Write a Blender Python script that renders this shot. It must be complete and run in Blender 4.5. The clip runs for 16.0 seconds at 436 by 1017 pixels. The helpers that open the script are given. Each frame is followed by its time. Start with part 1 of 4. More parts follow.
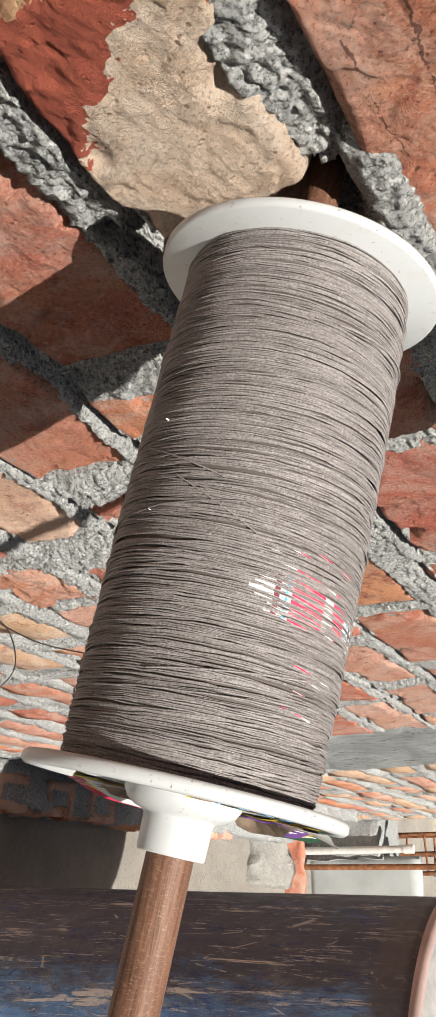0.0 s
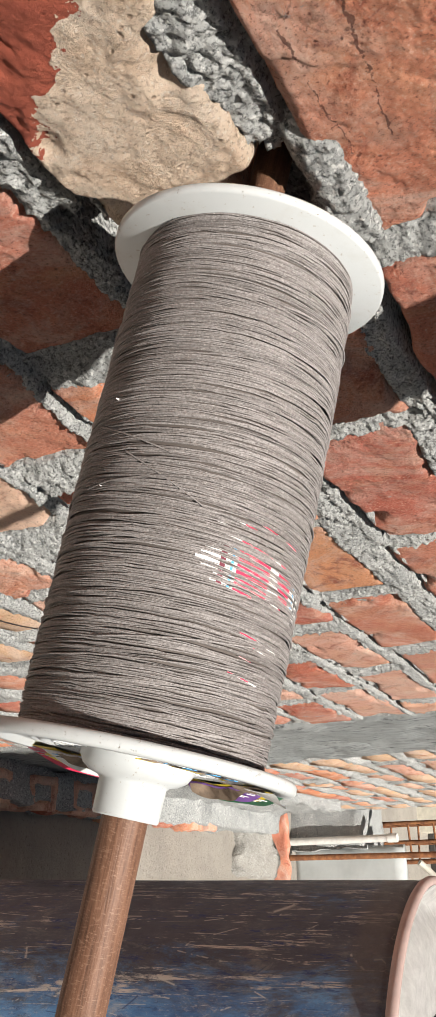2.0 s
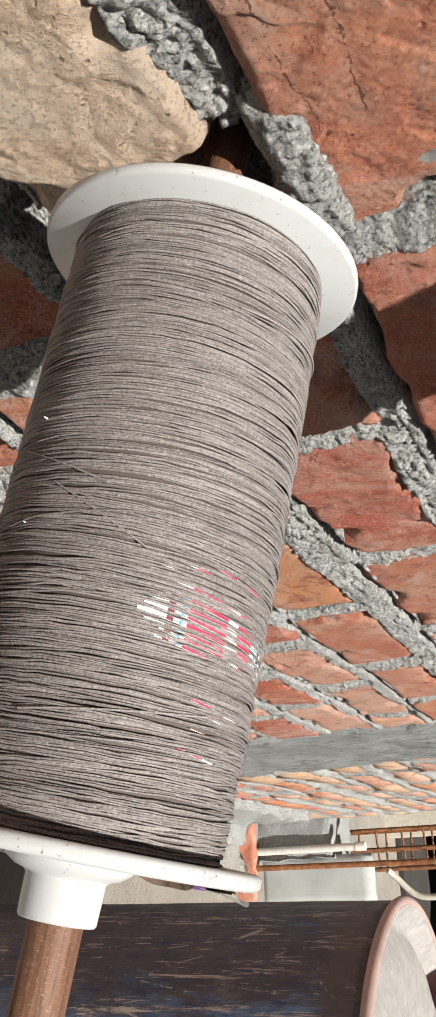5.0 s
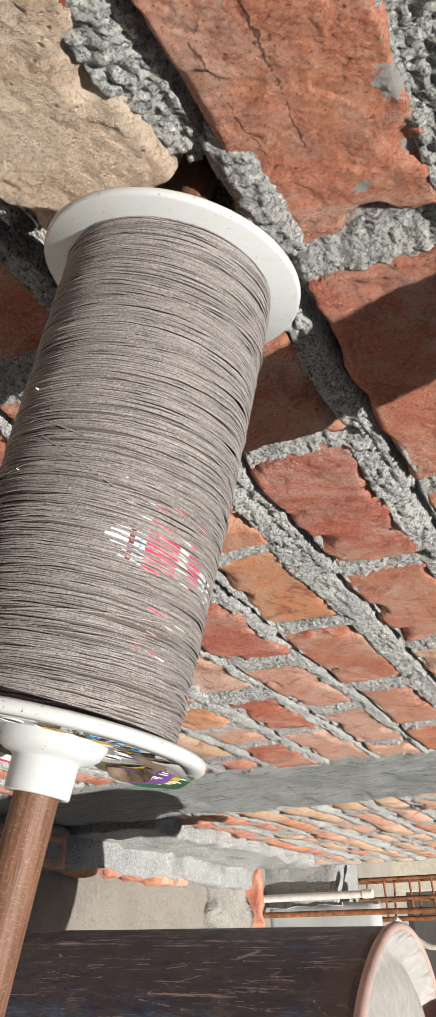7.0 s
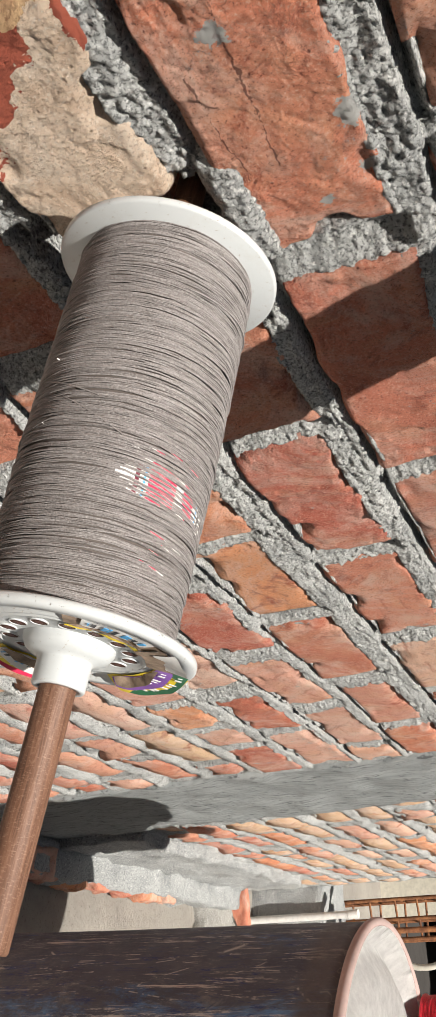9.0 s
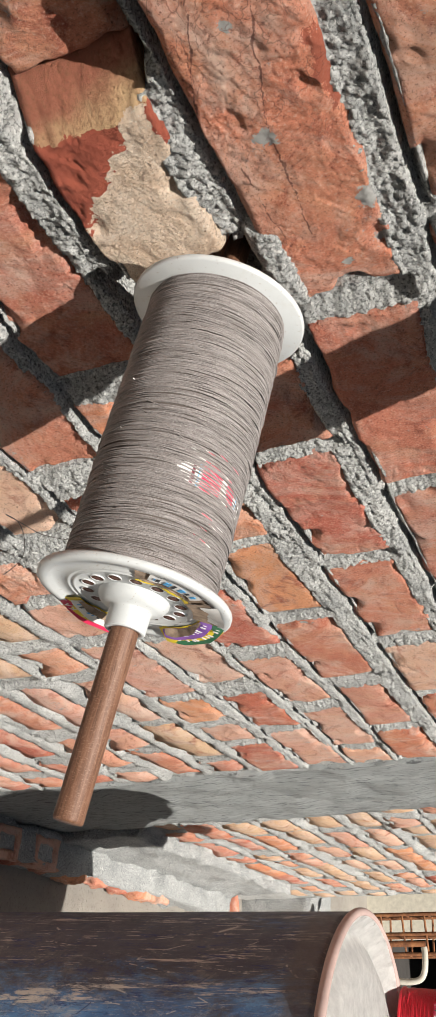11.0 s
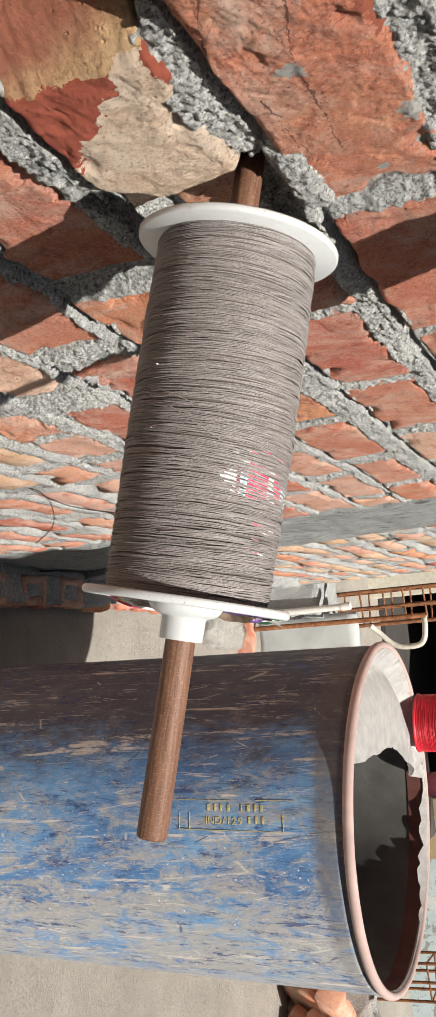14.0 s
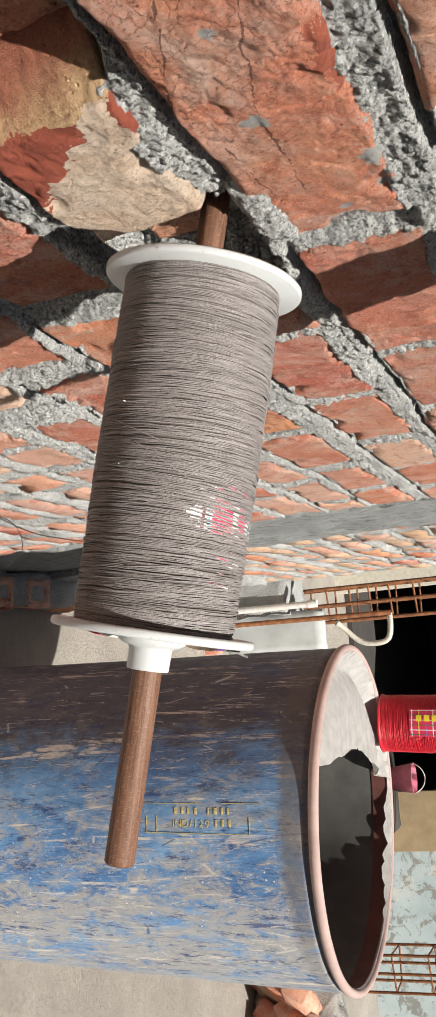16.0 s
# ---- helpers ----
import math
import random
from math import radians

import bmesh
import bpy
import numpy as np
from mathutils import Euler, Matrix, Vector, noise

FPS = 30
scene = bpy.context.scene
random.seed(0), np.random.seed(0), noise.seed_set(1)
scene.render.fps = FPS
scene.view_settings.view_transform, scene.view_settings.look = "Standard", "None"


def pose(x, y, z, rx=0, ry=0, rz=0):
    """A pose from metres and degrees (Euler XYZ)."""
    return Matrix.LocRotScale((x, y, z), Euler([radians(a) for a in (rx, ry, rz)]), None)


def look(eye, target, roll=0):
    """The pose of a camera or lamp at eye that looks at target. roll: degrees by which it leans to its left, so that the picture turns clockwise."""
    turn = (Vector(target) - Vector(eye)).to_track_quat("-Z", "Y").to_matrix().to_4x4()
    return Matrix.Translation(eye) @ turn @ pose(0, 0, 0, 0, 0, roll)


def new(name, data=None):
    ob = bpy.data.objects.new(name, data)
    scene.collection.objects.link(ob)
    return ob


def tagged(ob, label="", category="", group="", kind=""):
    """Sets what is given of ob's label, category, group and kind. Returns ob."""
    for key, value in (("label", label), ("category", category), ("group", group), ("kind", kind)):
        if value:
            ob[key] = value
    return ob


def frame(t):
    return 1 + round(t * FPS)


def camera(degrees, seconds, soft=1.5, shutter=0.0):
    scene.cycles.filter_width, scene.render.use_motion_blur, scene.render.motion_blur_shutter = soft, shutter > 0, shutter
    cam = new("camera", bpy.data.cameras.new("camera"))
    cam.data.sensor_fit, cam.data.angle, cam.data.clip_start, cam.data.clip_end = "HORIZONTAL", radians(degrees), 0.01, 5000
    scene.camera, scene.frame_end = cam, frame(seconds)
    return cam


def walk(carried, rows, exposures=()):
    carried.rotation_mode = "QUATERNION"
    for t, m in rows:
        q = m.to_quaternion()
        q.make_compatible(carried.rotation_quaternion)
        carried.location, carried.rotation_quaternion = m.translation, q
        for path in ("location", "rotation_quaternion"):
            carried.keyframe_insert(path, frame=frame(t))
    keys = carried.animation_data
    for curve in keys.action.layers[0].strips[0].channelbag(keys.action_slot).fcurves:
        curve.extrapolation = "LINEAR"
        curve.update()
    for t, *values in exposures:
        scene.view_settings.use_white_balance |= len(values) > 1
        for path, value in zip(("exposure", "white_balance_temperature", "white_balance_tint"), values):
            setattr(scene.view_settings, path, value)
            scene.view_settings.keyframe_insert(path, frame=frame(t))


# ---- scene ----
cam = camera(24.9, 16.0, 0.6)
METRES, EYE, TILT, LEAN, TURN, SIDE = 0.8, 1.35, -68.415, -64.500, 90.040, 0.2644
ROWS = [
    (0.0, 0.0, 0.0, 0.0, 0.0, 0.0, 0.0),
    (0.5, 0.0007, -0.0025, 0.0092, 0.03, 0.08, 0.11),
    (1.0, 0.0097, 0.0036, 0.0029, -0.21, -0.24, 0.25),
    (1.5, 0.0134, -0.0023, -0.0035, -0.58, -0.43, 0.39),
    (2.0, 0.0151, -0.0154, -0.0093, -0.94, -0.23, 0.83),
    (2.5, 0.0079, 0.039, 0.0108, -1.68, -0.04, 1.16),
    (3.0, 0.0113, 0.0509, 0.0122, -2.91, -0.66, 1.4),
    (3.5, 0.0131, 0.0401, 0.0123, -3.72, -0.81, 1.43),
    (4.0, 0.0166, 0.0453, 0.0039, -3.69, -0.38, 1.67),
    (4.5, 0.0206, 0.0563, 0.0046, -3.27, -0.46, 1.48),
    (7.0, 0.0447, -0.0308, -0.0429, -2.06, 3.11, 0.7),
    (7.5, 0.0474, -0.066, -0.0738, -2.16, 3.97, 1.01),
    (8.0, 0.0539, -0.1026, -0.102, -2.39, 5.0, 1.17),
    (8.5, 0.0458, -0.1001, -0.0938, -2.69, 4.99, 1.13),
    (11.0, 0.0103, -0.276, -0.1324, -2.84, 6.39, -1.93),
    (11.5, -0.0119, -0.1921, 0.0103, -2.75, -0.89, 0.22),
    (12.0, 0.0141, -0.1329, 0.0878, -3.18, -7.78, 1.04),
    (12.5, 0.0233, -0.1316, 0.0928, -4.0, -10.42, 1.53),
    (13.0, 0.0134, -0.1483, 0.0858, -4.49, -11.84, 2.16),
    (13.5, -0.0158, -0.1826, 0.0948, -4.24, -12.35, 2.96),
    (14.0, -0.0259, -0.2153, 0.0877, -4.13, -12.94, 3.4),
    (14.5, -0.029, -0.2315, 0.1039, -4.24, -13.13, 3.38),
    (15.0, -0.0261, -0.2289, 0.1102, -4.62, -13.27, 3.16),
    (15.5, -0.0211, -0.2267, 0.1082, -5.53, -13.46, 3.0),
    (16.0, -0.0237, -0.2239, 0.1176, -5.96, -13.48, 2.96),
]
walk(cam, [(t, pose(SIDE, 0, EYE, TILT, LEAN, TURN) @ pose(METRES * x, METRES * y, METRES * z, 90 + pitch, roll, yaw)) for t, x, y, z, yaw, pitch, roll in ROWS],
     exposures=[(0.0, 0.58), (3.0, 0.54), (7.0, 0.49), (11.0, 0.49), (13.0, 0.53), (16.0, 0.54)])

# ---- world and sun ----
SUN = Vector((1.0, -0.76, 1.9)).normalized()
world = bpy.data.worlds.new("sky")
scene.world = world
world.use_nodes = True
wn = world.node_tree
sky = wn.nodes.new("ShaderNodeTexSky")
sky.sky_type = "NISHITA"
sky.sun_disc = False
sky.sun_elevation = math.asin(SUN.z)
sky.sun_rotation = math.atan2(SUN.x, SUN.y)
sky.air_density, sky.dust_density = 1.2, 2.5
wn.links.new(sky.outputs["Color"], wn.nodes["Background"].inputs["Color"])
wn.nodes["Background"].inputs["Strength"].default_value = 0.017
sun = new("sun", bpy.data.lights.new("sun", "SUN"))
sun.data.energy, sun.data.angle, sun.data.color = 5.0, radians(0.6), (1.0, 0.95, 0.87)
sun.matrix_world = look(SUN * 20, (0, 0, 0))


# ---- materials ----
class Mat:
    """A node material with a few short ways to wire it."""

    def __init__(self, name, rough=0.7, metal=0.0, local=False):
        self.m = bpy.data.materials.new(name)
        self.m.use_nodes = True
        self.t = self.m.node_tree
        self.b = self.t.nodes["Principled BSDF"]
        self.b.inputs["Roughness"].default_value = rough
        self.b.inputs["Metallic"].default_value = metal
        if local:
            self.p = self.t.nodes.new("ShaderNodeTexCoord").outputs["Object"]
        else:
            self.p = self.t.nodes.new("ShaderNodeNewGeometry").outputs["Position"]

    def put(self, sock, v):
        if isinstance(v, bpy.types.NodeSocket):
            self.t.links.new(v, sock)
        elif isinstance(v, (tuple, list)):
            sock.default_value = (*v, 1.0) if len(v) == 3 and sock.type == "RGBA" else v
        else:
            sock.default_value = v

    def stretch(self, s, r=(0, 0, 0)):
        n = self.t.nodes.new("ShaderNodeMapping")
        n.inputs["Scale"].default_value = s
        n.inputs["Rotation"].default_value = [radians(a) for a in r]
        self.t.links.new(self.p, n.inputs["Vector"])
        return n.outputs[0]

    def noise(self, scale, detail=4.0, rough=0.6, vec=None, distort=0.0):
        n = self.t.nodes.new("ShaderNodeTexNoise")
        n.inputs["Scale"].default_value = scale
        n.inputs["Detail"].default_value = detail
        n.inputs["Roughness"].default_value = rough
        n.inputs["Distortion"].default_value = distort
        self.t.links.new(vec or self.p, n.inputs["Vector"])
        return n.outputs["Fac"]

    def cells(self, scale, feature="F1", vec=None, out="Distance"):
        n = self.t.nodes.new("ShaderNodeTexVoronoi")
        n.feature = feature
        n.inputs["Scale"].default_value = scale
        self.t.links.new(vec or self.p, n.inputs["Vector"])
        return n.outputs[out]

    def ramp(self, fac, stops):
        n = self.t.nodes.new("ShaderNodeValToRGB")
        e = n.color_ramp.elements
        while len(e) < len(stops):
            e.new(0.5)
        for k, (at, c) in zip(e, stops):
            k.position = at
            k.color = (*c, 1.0) if isinstance(c, (tuple, list)) else (c, c, c, 1.0)
        self.t.links.new(fac, n.inputs[0])
        return n.outputs["Color"]

    def mix(self, fac, a, b, blend="MIX"):
        n = self.t.nodes.new("ShaderNodeMix")
        n.data_type, n.blend_type = "RGBA", blend
        self.put(n.inputs["Factor"], fac)
        self.put(n.inputs["A"], a)
        self.put(n.inputs["B"], b)
        return n.outputs["Result"]

    def math(self, op, a, b=0.0):
        n = self.t.nodes.new("ShaderNodeMath")
        n.operation = op
        self.put(n.inputs[0], a)
        self.put(n.inputs[1], b)
        return n.outputs[0]

    def xyz(self, vec=None):
        n = self.t.nodes.new("ShaderNodeSeparateXYZ")
        self.t.links.new(vec or self.p, n.inputs[0])
        return n.outputs

    def chance(self):
        return self.t.nodes.new("ShaderNodeObjectInfo").outputs["Random"]

    def island(self):
        return self.t.nodes.new("ShaderNodeNewGeometry").outputs["Random Per Island"]

    def color(self, c):
        self.put(self.b.inputs["Base Color"], c)
        return self

    def rough(self, r):
        self.put(self.b.inputs["Roughness"], r)
        return self

    def bump(self, height, strength=0.5, distance=0.002):
        n = self.t.nodes.new("ShaderNodeBump")
        n.inputs["Strength"].default_value = strength
        n.inputs["Distance"].default_value = distance
        self.t.links.new(height, n.inputs["Height"])
        if self.b.inputs["Normal"].is_linked:
            self.t.links.new(self.b.inputs["Normal"].links[0].from_socket, n.inputs["Normal"])
        self.t.links.new(n.outputs[0], self.b.inputs["Normal"])
        return self


def brick_material(name, shades, pale=0.35, marks=False):
    """Fired clay: a shade of its own for each brick, sandy grain, pale dust, burnt patches, grey cement stains and pits."""
    k = Mat(name, 0.92)
    luck = k.chance()
    base = k.ramp(luck, [(i / (len(shades) - 1), c) for i, c in enumerate(shades)])
    # each brick weathers differently: the marks are shifted by its own number
    move = k.t.nodes.new("ShaderNodeCombineXYZ")
    k.put(move.inputs[0], k.math("MULTIPLY", luck, 37.0))
    at = k.t.nodes.new("ShaderNodeVectorMath")
    k.t.links.new(k.p, at.inputs[0])
    k.t.links.new(move.outputs[0], at.inputs[1])
    k.p = at.outputs[0]
    base = k.mix(k.ramp(k.noise(15, 7, 0.7, distort=1.0), [(0.46, 0.0), (0.68, 0.5)]), base, (0.78, 0.44, 0.26))
    base = k.mix(k.ramp(k.noise(21, 7, 0.74, distort=0.9), [(0.35, 0.8), (0.45, 0.0)]), base, (0.36, 0.075, 0.042))
    base = k.mix(k.ramp(k.noise(9, 8, 0.76, distort=1.2), [(0.46, 0.0), (0.66, pale + 0.38)]), base, (0.82, 0.64, 0.54))
    base = k.mix(k.ramp(k.noise(24, 9, 0.78), [(0.62, 0.0), (0.66, 0.85)]), base, (0.47, 0.46, 0.445))
    base = k.mix(k.ramp(k.noise(34, 8, 0.8, vec=k.stretch((1, 0.5, 1.4)), distort=0.6), [(0.36, 0.55), (0.45, 0.0)]), base, (0.46, 0.10, 0.052))
    fine = k.noise(520, 6, 0.8)
    base = k.mix(k.ramp(fine, [(0.36, 0.8), (0.45, 0.0)]), base, (0.19, 0.048, 0.03))
    base = k.mix(k.ramp(fine, [(0.53, 0.0), (0.65, 0.7)]), base, (0.86, 0.60, 0.46))
    pits = k.math("MULTIPLY", k.ramp(k.cells(190), [(0.10, 1.0), (0.22, 0.0)]), k.ramp(k.noise(60, 4, 0.7), [(0.55, 0.0), (0.62, 1.0)]))
    base = k.mix(k.math("MULTIPLY", pits, 0.7), base, (0.14, 0.035, 0.022))
    if marks:
        x, y, z = k.xyz(k.t.nodes.new("ShaderNodeNewGeometry").outputs["Position"])
        wob = k.math("SUBTRACT", k.noise(48, 8, 0.75), 0.5)
        for y0, z0, slope, low, high in CRACKS:
            line = k.math("ADD", k.math("MULTIPLY", k.math("SUBTRACT", y, y0), slope), k.math("ADD", z0, k.math("MULTIPLY", wob, 0.011)))
            near = k.math("ABSOLUTE", k.math("SUBTRACT", z, line))
            gap = k.math("MULTIPLY", k.math("LESS_THAN", near, k.ramp(k.noise(110, 4, 0.7), [(0.40, 0.0), (0.70, 0.0011)])), k.math("MULTIPLY", k.math("GREATER_THAN", y, low), k.math("LESS_THAN", y, high)))
            base = k.mix(k.math("MULTIPLY", gap, 0.75), base, (0.09, 0.02, 0.014))
        for y0, z0, size in SPLASHES:
            d = k.math("ADD", k.math("POWER", k.math("SUBTRACT", y, y0), 2.0), k.math("POWER", k.math("SUBTRACT", z, z0), 2.0))
            spot = k.math("LESS_THAN", k.math("ADD", k.math("SQRT", d), k.math("MULTIPLY", k.math("SUBTRACT", k.noise(110, 6, 0.75), 0.5), 0.026)), size)
            base = k.mix(spot, base, (0.50, 0.49, 0.47))
        # a patch of dark fired skin by the upper edge, and a net of hair cracks over the crumbling part
        worn = k.math("MULTIPLY", k.math("SUBTRACT", k.noise(70, 7, 0.75), 0.5), 0.03)
        skin = k.math("MULTIPLY", k.math("GREATER_THAN", k.math("ADD", z, worn), 1.3405), k.math("LESS_THAN", k.math("ABSOLUTE", k.math("ADD", k.math("SUBTRACT", y, 0.192), worn)), 0.024))
        base = k.mix(k.math("MULTIPLY", skin, 0.8), base, (0.40, 0.085, 0.045))
        bend = k.t.nodes.new("ShaderNodeVectorMath")
        bend.operation = "MULTIPLY_ADD"
        k.t.links.new(k.t.nodes.new("ShaderNodeNewGeometry").outputs["Position"], bend.inputs[0])
        bend.inputs[1].default_value = (0, 0.75, 1.25)
        shake = k.t.nodes.new("ShaderNodeTexNoise")
        shake.inputs["Scale"].default_value, shake.inputs["Detail"].default_value = 70, 6
        part_of = k.t.nodes.new("ShaderNodeVectorMath")
        part_of.operation = "SCALE"
        part_of.inputs["Scale"].default_value = 0.022
        k.t.links.new(k.p, shake.inputs["Vector"])
        k.t.links.new(shake.outputs["Color"], part_of.inputs[0])
        k.t.links.new(part_of.outputs[0], bend.inputs[2])
        net = k.ramp(k.cells(85, "DISTANCE_TO_EDGE", bend.outputs[0]), [(0.0, 1.0), (0.045, 0.0)])
        near_end = k.ramp(k.math("ADD", y, worn), [(0.20, 1.0), (0.265, 0.0)])
        net = k.math("MULTIPLY", net, k.math("MULTIPLY", near_end, k.ramp(k.noise(38, 4, 0.7), [(0.44, 0.0), (0.54, 1.0)])))
        base = k.mix(k.math("MULTIPLY", net, 0.62), base, (0.16, 0.04, 0.025))
        k.bump(k.math("SUBTRACT", 1.0, net), 0.8, 0.0012)
    k.color(base)
    k.bump(k.noise(75, 9, 0.8, vec=k.stretch((1, 0.7, 1.2))), 1.0, 0.0036)
    k.bump(fine, 1.0, 0.0034)
    k.bump(k.math("SUBTRACT", 1.0, pits), 0.8, 0.0016)
    return k.m


# cracks in the big brick by the stick (along the wall, height, slope, from, to) and cement splashes on it
CRACKS = ((0.164, 1.3170, -0.25, 0.135, 0.222), (0.228, 1.3055, -0.04, 0.222, 0.302), (0.154, 1.2850, -0.33, 0.120, 0.195), (0.265, 1.2838, 0.07, 0.235, 0.305))
SPLASHES = ((0.2191, 1.3026, 0.0058), (0.2844, 1.3438, 0.0066), (0.3237, 1.3428, 0.0040), (0.147, 1.307, 0.0032), (0.335, 1.318, 0.0030))


def cement_material(name, dark, light, grit=420.0):
    k = Mat(name, 0.93)
    c = k.mix(k.ramp(k.noise(14, 6, 0.7), [(0.3, 0.0), (0.72, 1.0)]), dark, light)
    c = k.mix(k.ramp(k.noise(grit, 3, 0.75), [(0.38, 0.85), (0.50, 0.0)]), c, [v * 0.34 for v in dark])
    c = k.mix(k.ramp(k.noise(grit * 0.8, 2, 0.6, vec=k.stretch((1.3, 0.9, 1.1))), [(0.57, 0.0), (0.66, 0.8)]), c, (0.76, 0.755, 0.73))
    c = k.mix(k.math("MULTIPLY", k.ramp(k.cells(grit * 0.5), [(0.08, 1.0), (0.16, 0.0)]), k.ramp(k.noise(50, 4, 0.7), [(0.5, 0.0), (0.6, 0.8)])), c, [v * 0.2 for v in dark])
    k.color(c)
    k.bump(k.noise(170, 8, 0.85), 1.0, 0.0045)
    k.bump(k.cells(grit * 0.7), 0.9, 0.0018)
    k.bump(k.noise(grit * 1.6, 3, 0.7), 0.8, 0.0013)
    return k.m


SHADES = [(0.50, 0.11, 0.068), (0.78, 0.33, 0.20), (0.60, 0.15, 0.095), (0.86, 0.55, 0.42), (0.64, 0.17, 0.10), (0.84, 0.36, 0.17), (0.76, 0.38, 0.29), (0.88, 0.58, 0.42), (0.70, 0.22, 0.13)]
RED = brick_material("fired red brick", SHADES, 0.33)
CRACKED = brick_material("cracked red brick", [(0.76, 0.27, 0.16), (0.77, 0.28, 0.165)], 0.34, True)
DEEP = brick_material("deep red brick", [(0.70, 0.23, 0.145), (0.72, 0.25, 0.155)], 0.28)
PALE = brick_material("underfired pale brick", [(0.68, 0.44, 0.27), (0.72, 0.50, 0.32)], 0.5)
MORTAR = cement_material("coarse cement mortar", (0.36, 0.37, 0.37), (0.68, 0.68, 0.66))
PLASTER = cement_material("rough grey plaster", (0.30, 0.29, 0.27), (0.50, 0.48, 0.44), 300)


def column_material():
    k = Mat("board-cast concrete", 0.9)
    grainy = k.noise(12, 9, 0.78, vec=k.stretch((1, 8.0, 0.5)))
    c = k.mix(k.ramp(grainy, [(0.3, 0.0), (0.7, 1.0)]), (0.33, 0.355, 0.36), (0.62, 0.64, 0.635))
    c = k.mix(k.ramp(k.noise(60, 5, 0.75, vec=k.stretch((1, 3, 0.5))), [(0.37, 0.85), (0.47, 0.0)]), c, (0.11, 0.115, 0.12))
    c = k.mix(k.ramp(k.noise(30, 7, 0.8, vec=k.stretch((1, 5, 0.35))), [(0.58, 0.0), (0.64, 0.7)]), c, (0.66, 0.66, 0.63))
    k.color(c)
    k.bump(grainy, 1.0, 0.018)
    k.bump(k.noise(110, 8, 0.8), 0.9, 0.006)
    return k.m


def tan_material():
    """A snapped brick: sandy tan core, with patches of dark red fired skin left on it."""
    k = Mat("broken tan brick core", 0.95)
    x, y, z = k.xyz()
    core = k.ramp(k.noise(30, 7, 0.72, distort=0.5), [(0.28, (0.64, 0.44, 0.30)), (0.46, (0.86, 0.66, 0.50)), (0.75, (0.92, 0.79, 0.66))])
    core = k.mix(k.ramp(k.noise(500, 3, 0.7), [(0.36, 0.5), (0.47, 0.0)]), core, (0.36, 0.21, 0.12))
    pores = k.math("MULTIPLY", k.ramp(k.cells(210), [(0.10, 1.0), (0.24, 0.0)]), k.ramp(k.noise(55, 4, 0.7), [(0.50, 0.0), (0.58, 1.0)]))
    core = k.mix(k.math("MULTIPLY", pores, 0.6), core, (0.30, 0.17, 0.10))
    core = k.mix(k.ramp(k.noise(640, 3, 0.7), [(0.55, 0.0), (0.66, 0.6)]), core, (0.94, 0.84, 0.74))
    skin = k.mix(k.noise(60, 5, 0.7), (0.32, 0.058, 0.038), (0.60, 0.16, 0.088))
    wob = k.math("MULTIPLY", k.math("SUBTRACT", k.noise(34, 6, 0.7), 0.5), 0.075)
    low = k.math("SUBTRACT", k.math("ADD", k.math("MULTIPLY", y, 0.95), k.math("MULTIPLY", z, 0.75)), wob)
    corner = k.math("MULTIPLY", k.math("LESS_THAN", low, 0.95 * 0.213 + 0.75 * 1.212), k.math("LESS_THAN", k.math("ADD", z, k.math("MULTIPLY", wob, 0.35)), 1.226))
    body = k.math("GREATER_THAN", k.math("ADD", k.math("ADD", y, k.math("MULTIPLY", k.math("SUBTRACT", z, 1.17), 0.05)), k.math("MULTIPLY", wob, 0.25)), 0.1835)
    tip = k.math("MULTIPLY", k.math("LESS_THAN", k.math("ADD", y, k.math("MULTIPLY", wob, 0.5)), 0.207), k.math("GREATER_THAN", k.math("ADD", z, k.math("MULTIPLY", wob, 0.3)), 1.2480))
    red = k.math("MULTIPLY", k.math("MAXIMUM", corner, tip), body)
    # the sloping break above: reddish skin that turns ochre along its lower edge, combed by fine ridges
    comb = k.noise(330, 5, 0.7, vec=k.stretch((1, 0.22, 1.0)))
    ochre = k.ramp(k.math("ADD", k.math("ADD", y, k.math("MULTIPLY", k.math("SUBTRACT", z, 1.22), 0.22)), k.math("MULTIPLY", wob, 0.4)), [(0.166, 0.0), (0.178, 1.0)])
    edge = k.mix(ochre, (0.50, 0.18, 0.11), (0.78, 0.52, 0.29))
    edge = k.mix(k.ramp(comb, [(0.35, 0.7), (0.52, 0.0)]), edge, (0.34, 0.14, 0.07))
    c = k.mix(body, edge, core)
    k.color(k.mix(red, c, skin))
    k.bump(k.noise(130, 9, 0.85), 0.9, 0.0036)
    k.bump(k.noise(420, 6, 0.8), 1.0, 0.0034)
    k.bump(k.math("SUBTRACT", 1.0, pores), 0.8, 0.0014)
    return k.m


CEMENT = cement_material("pale bluish cement render", (0.33, 0.342, 0.345), (0.53, 0.54, 0.535), 260)
COLUMN, TAN = column_material(), tan_material()


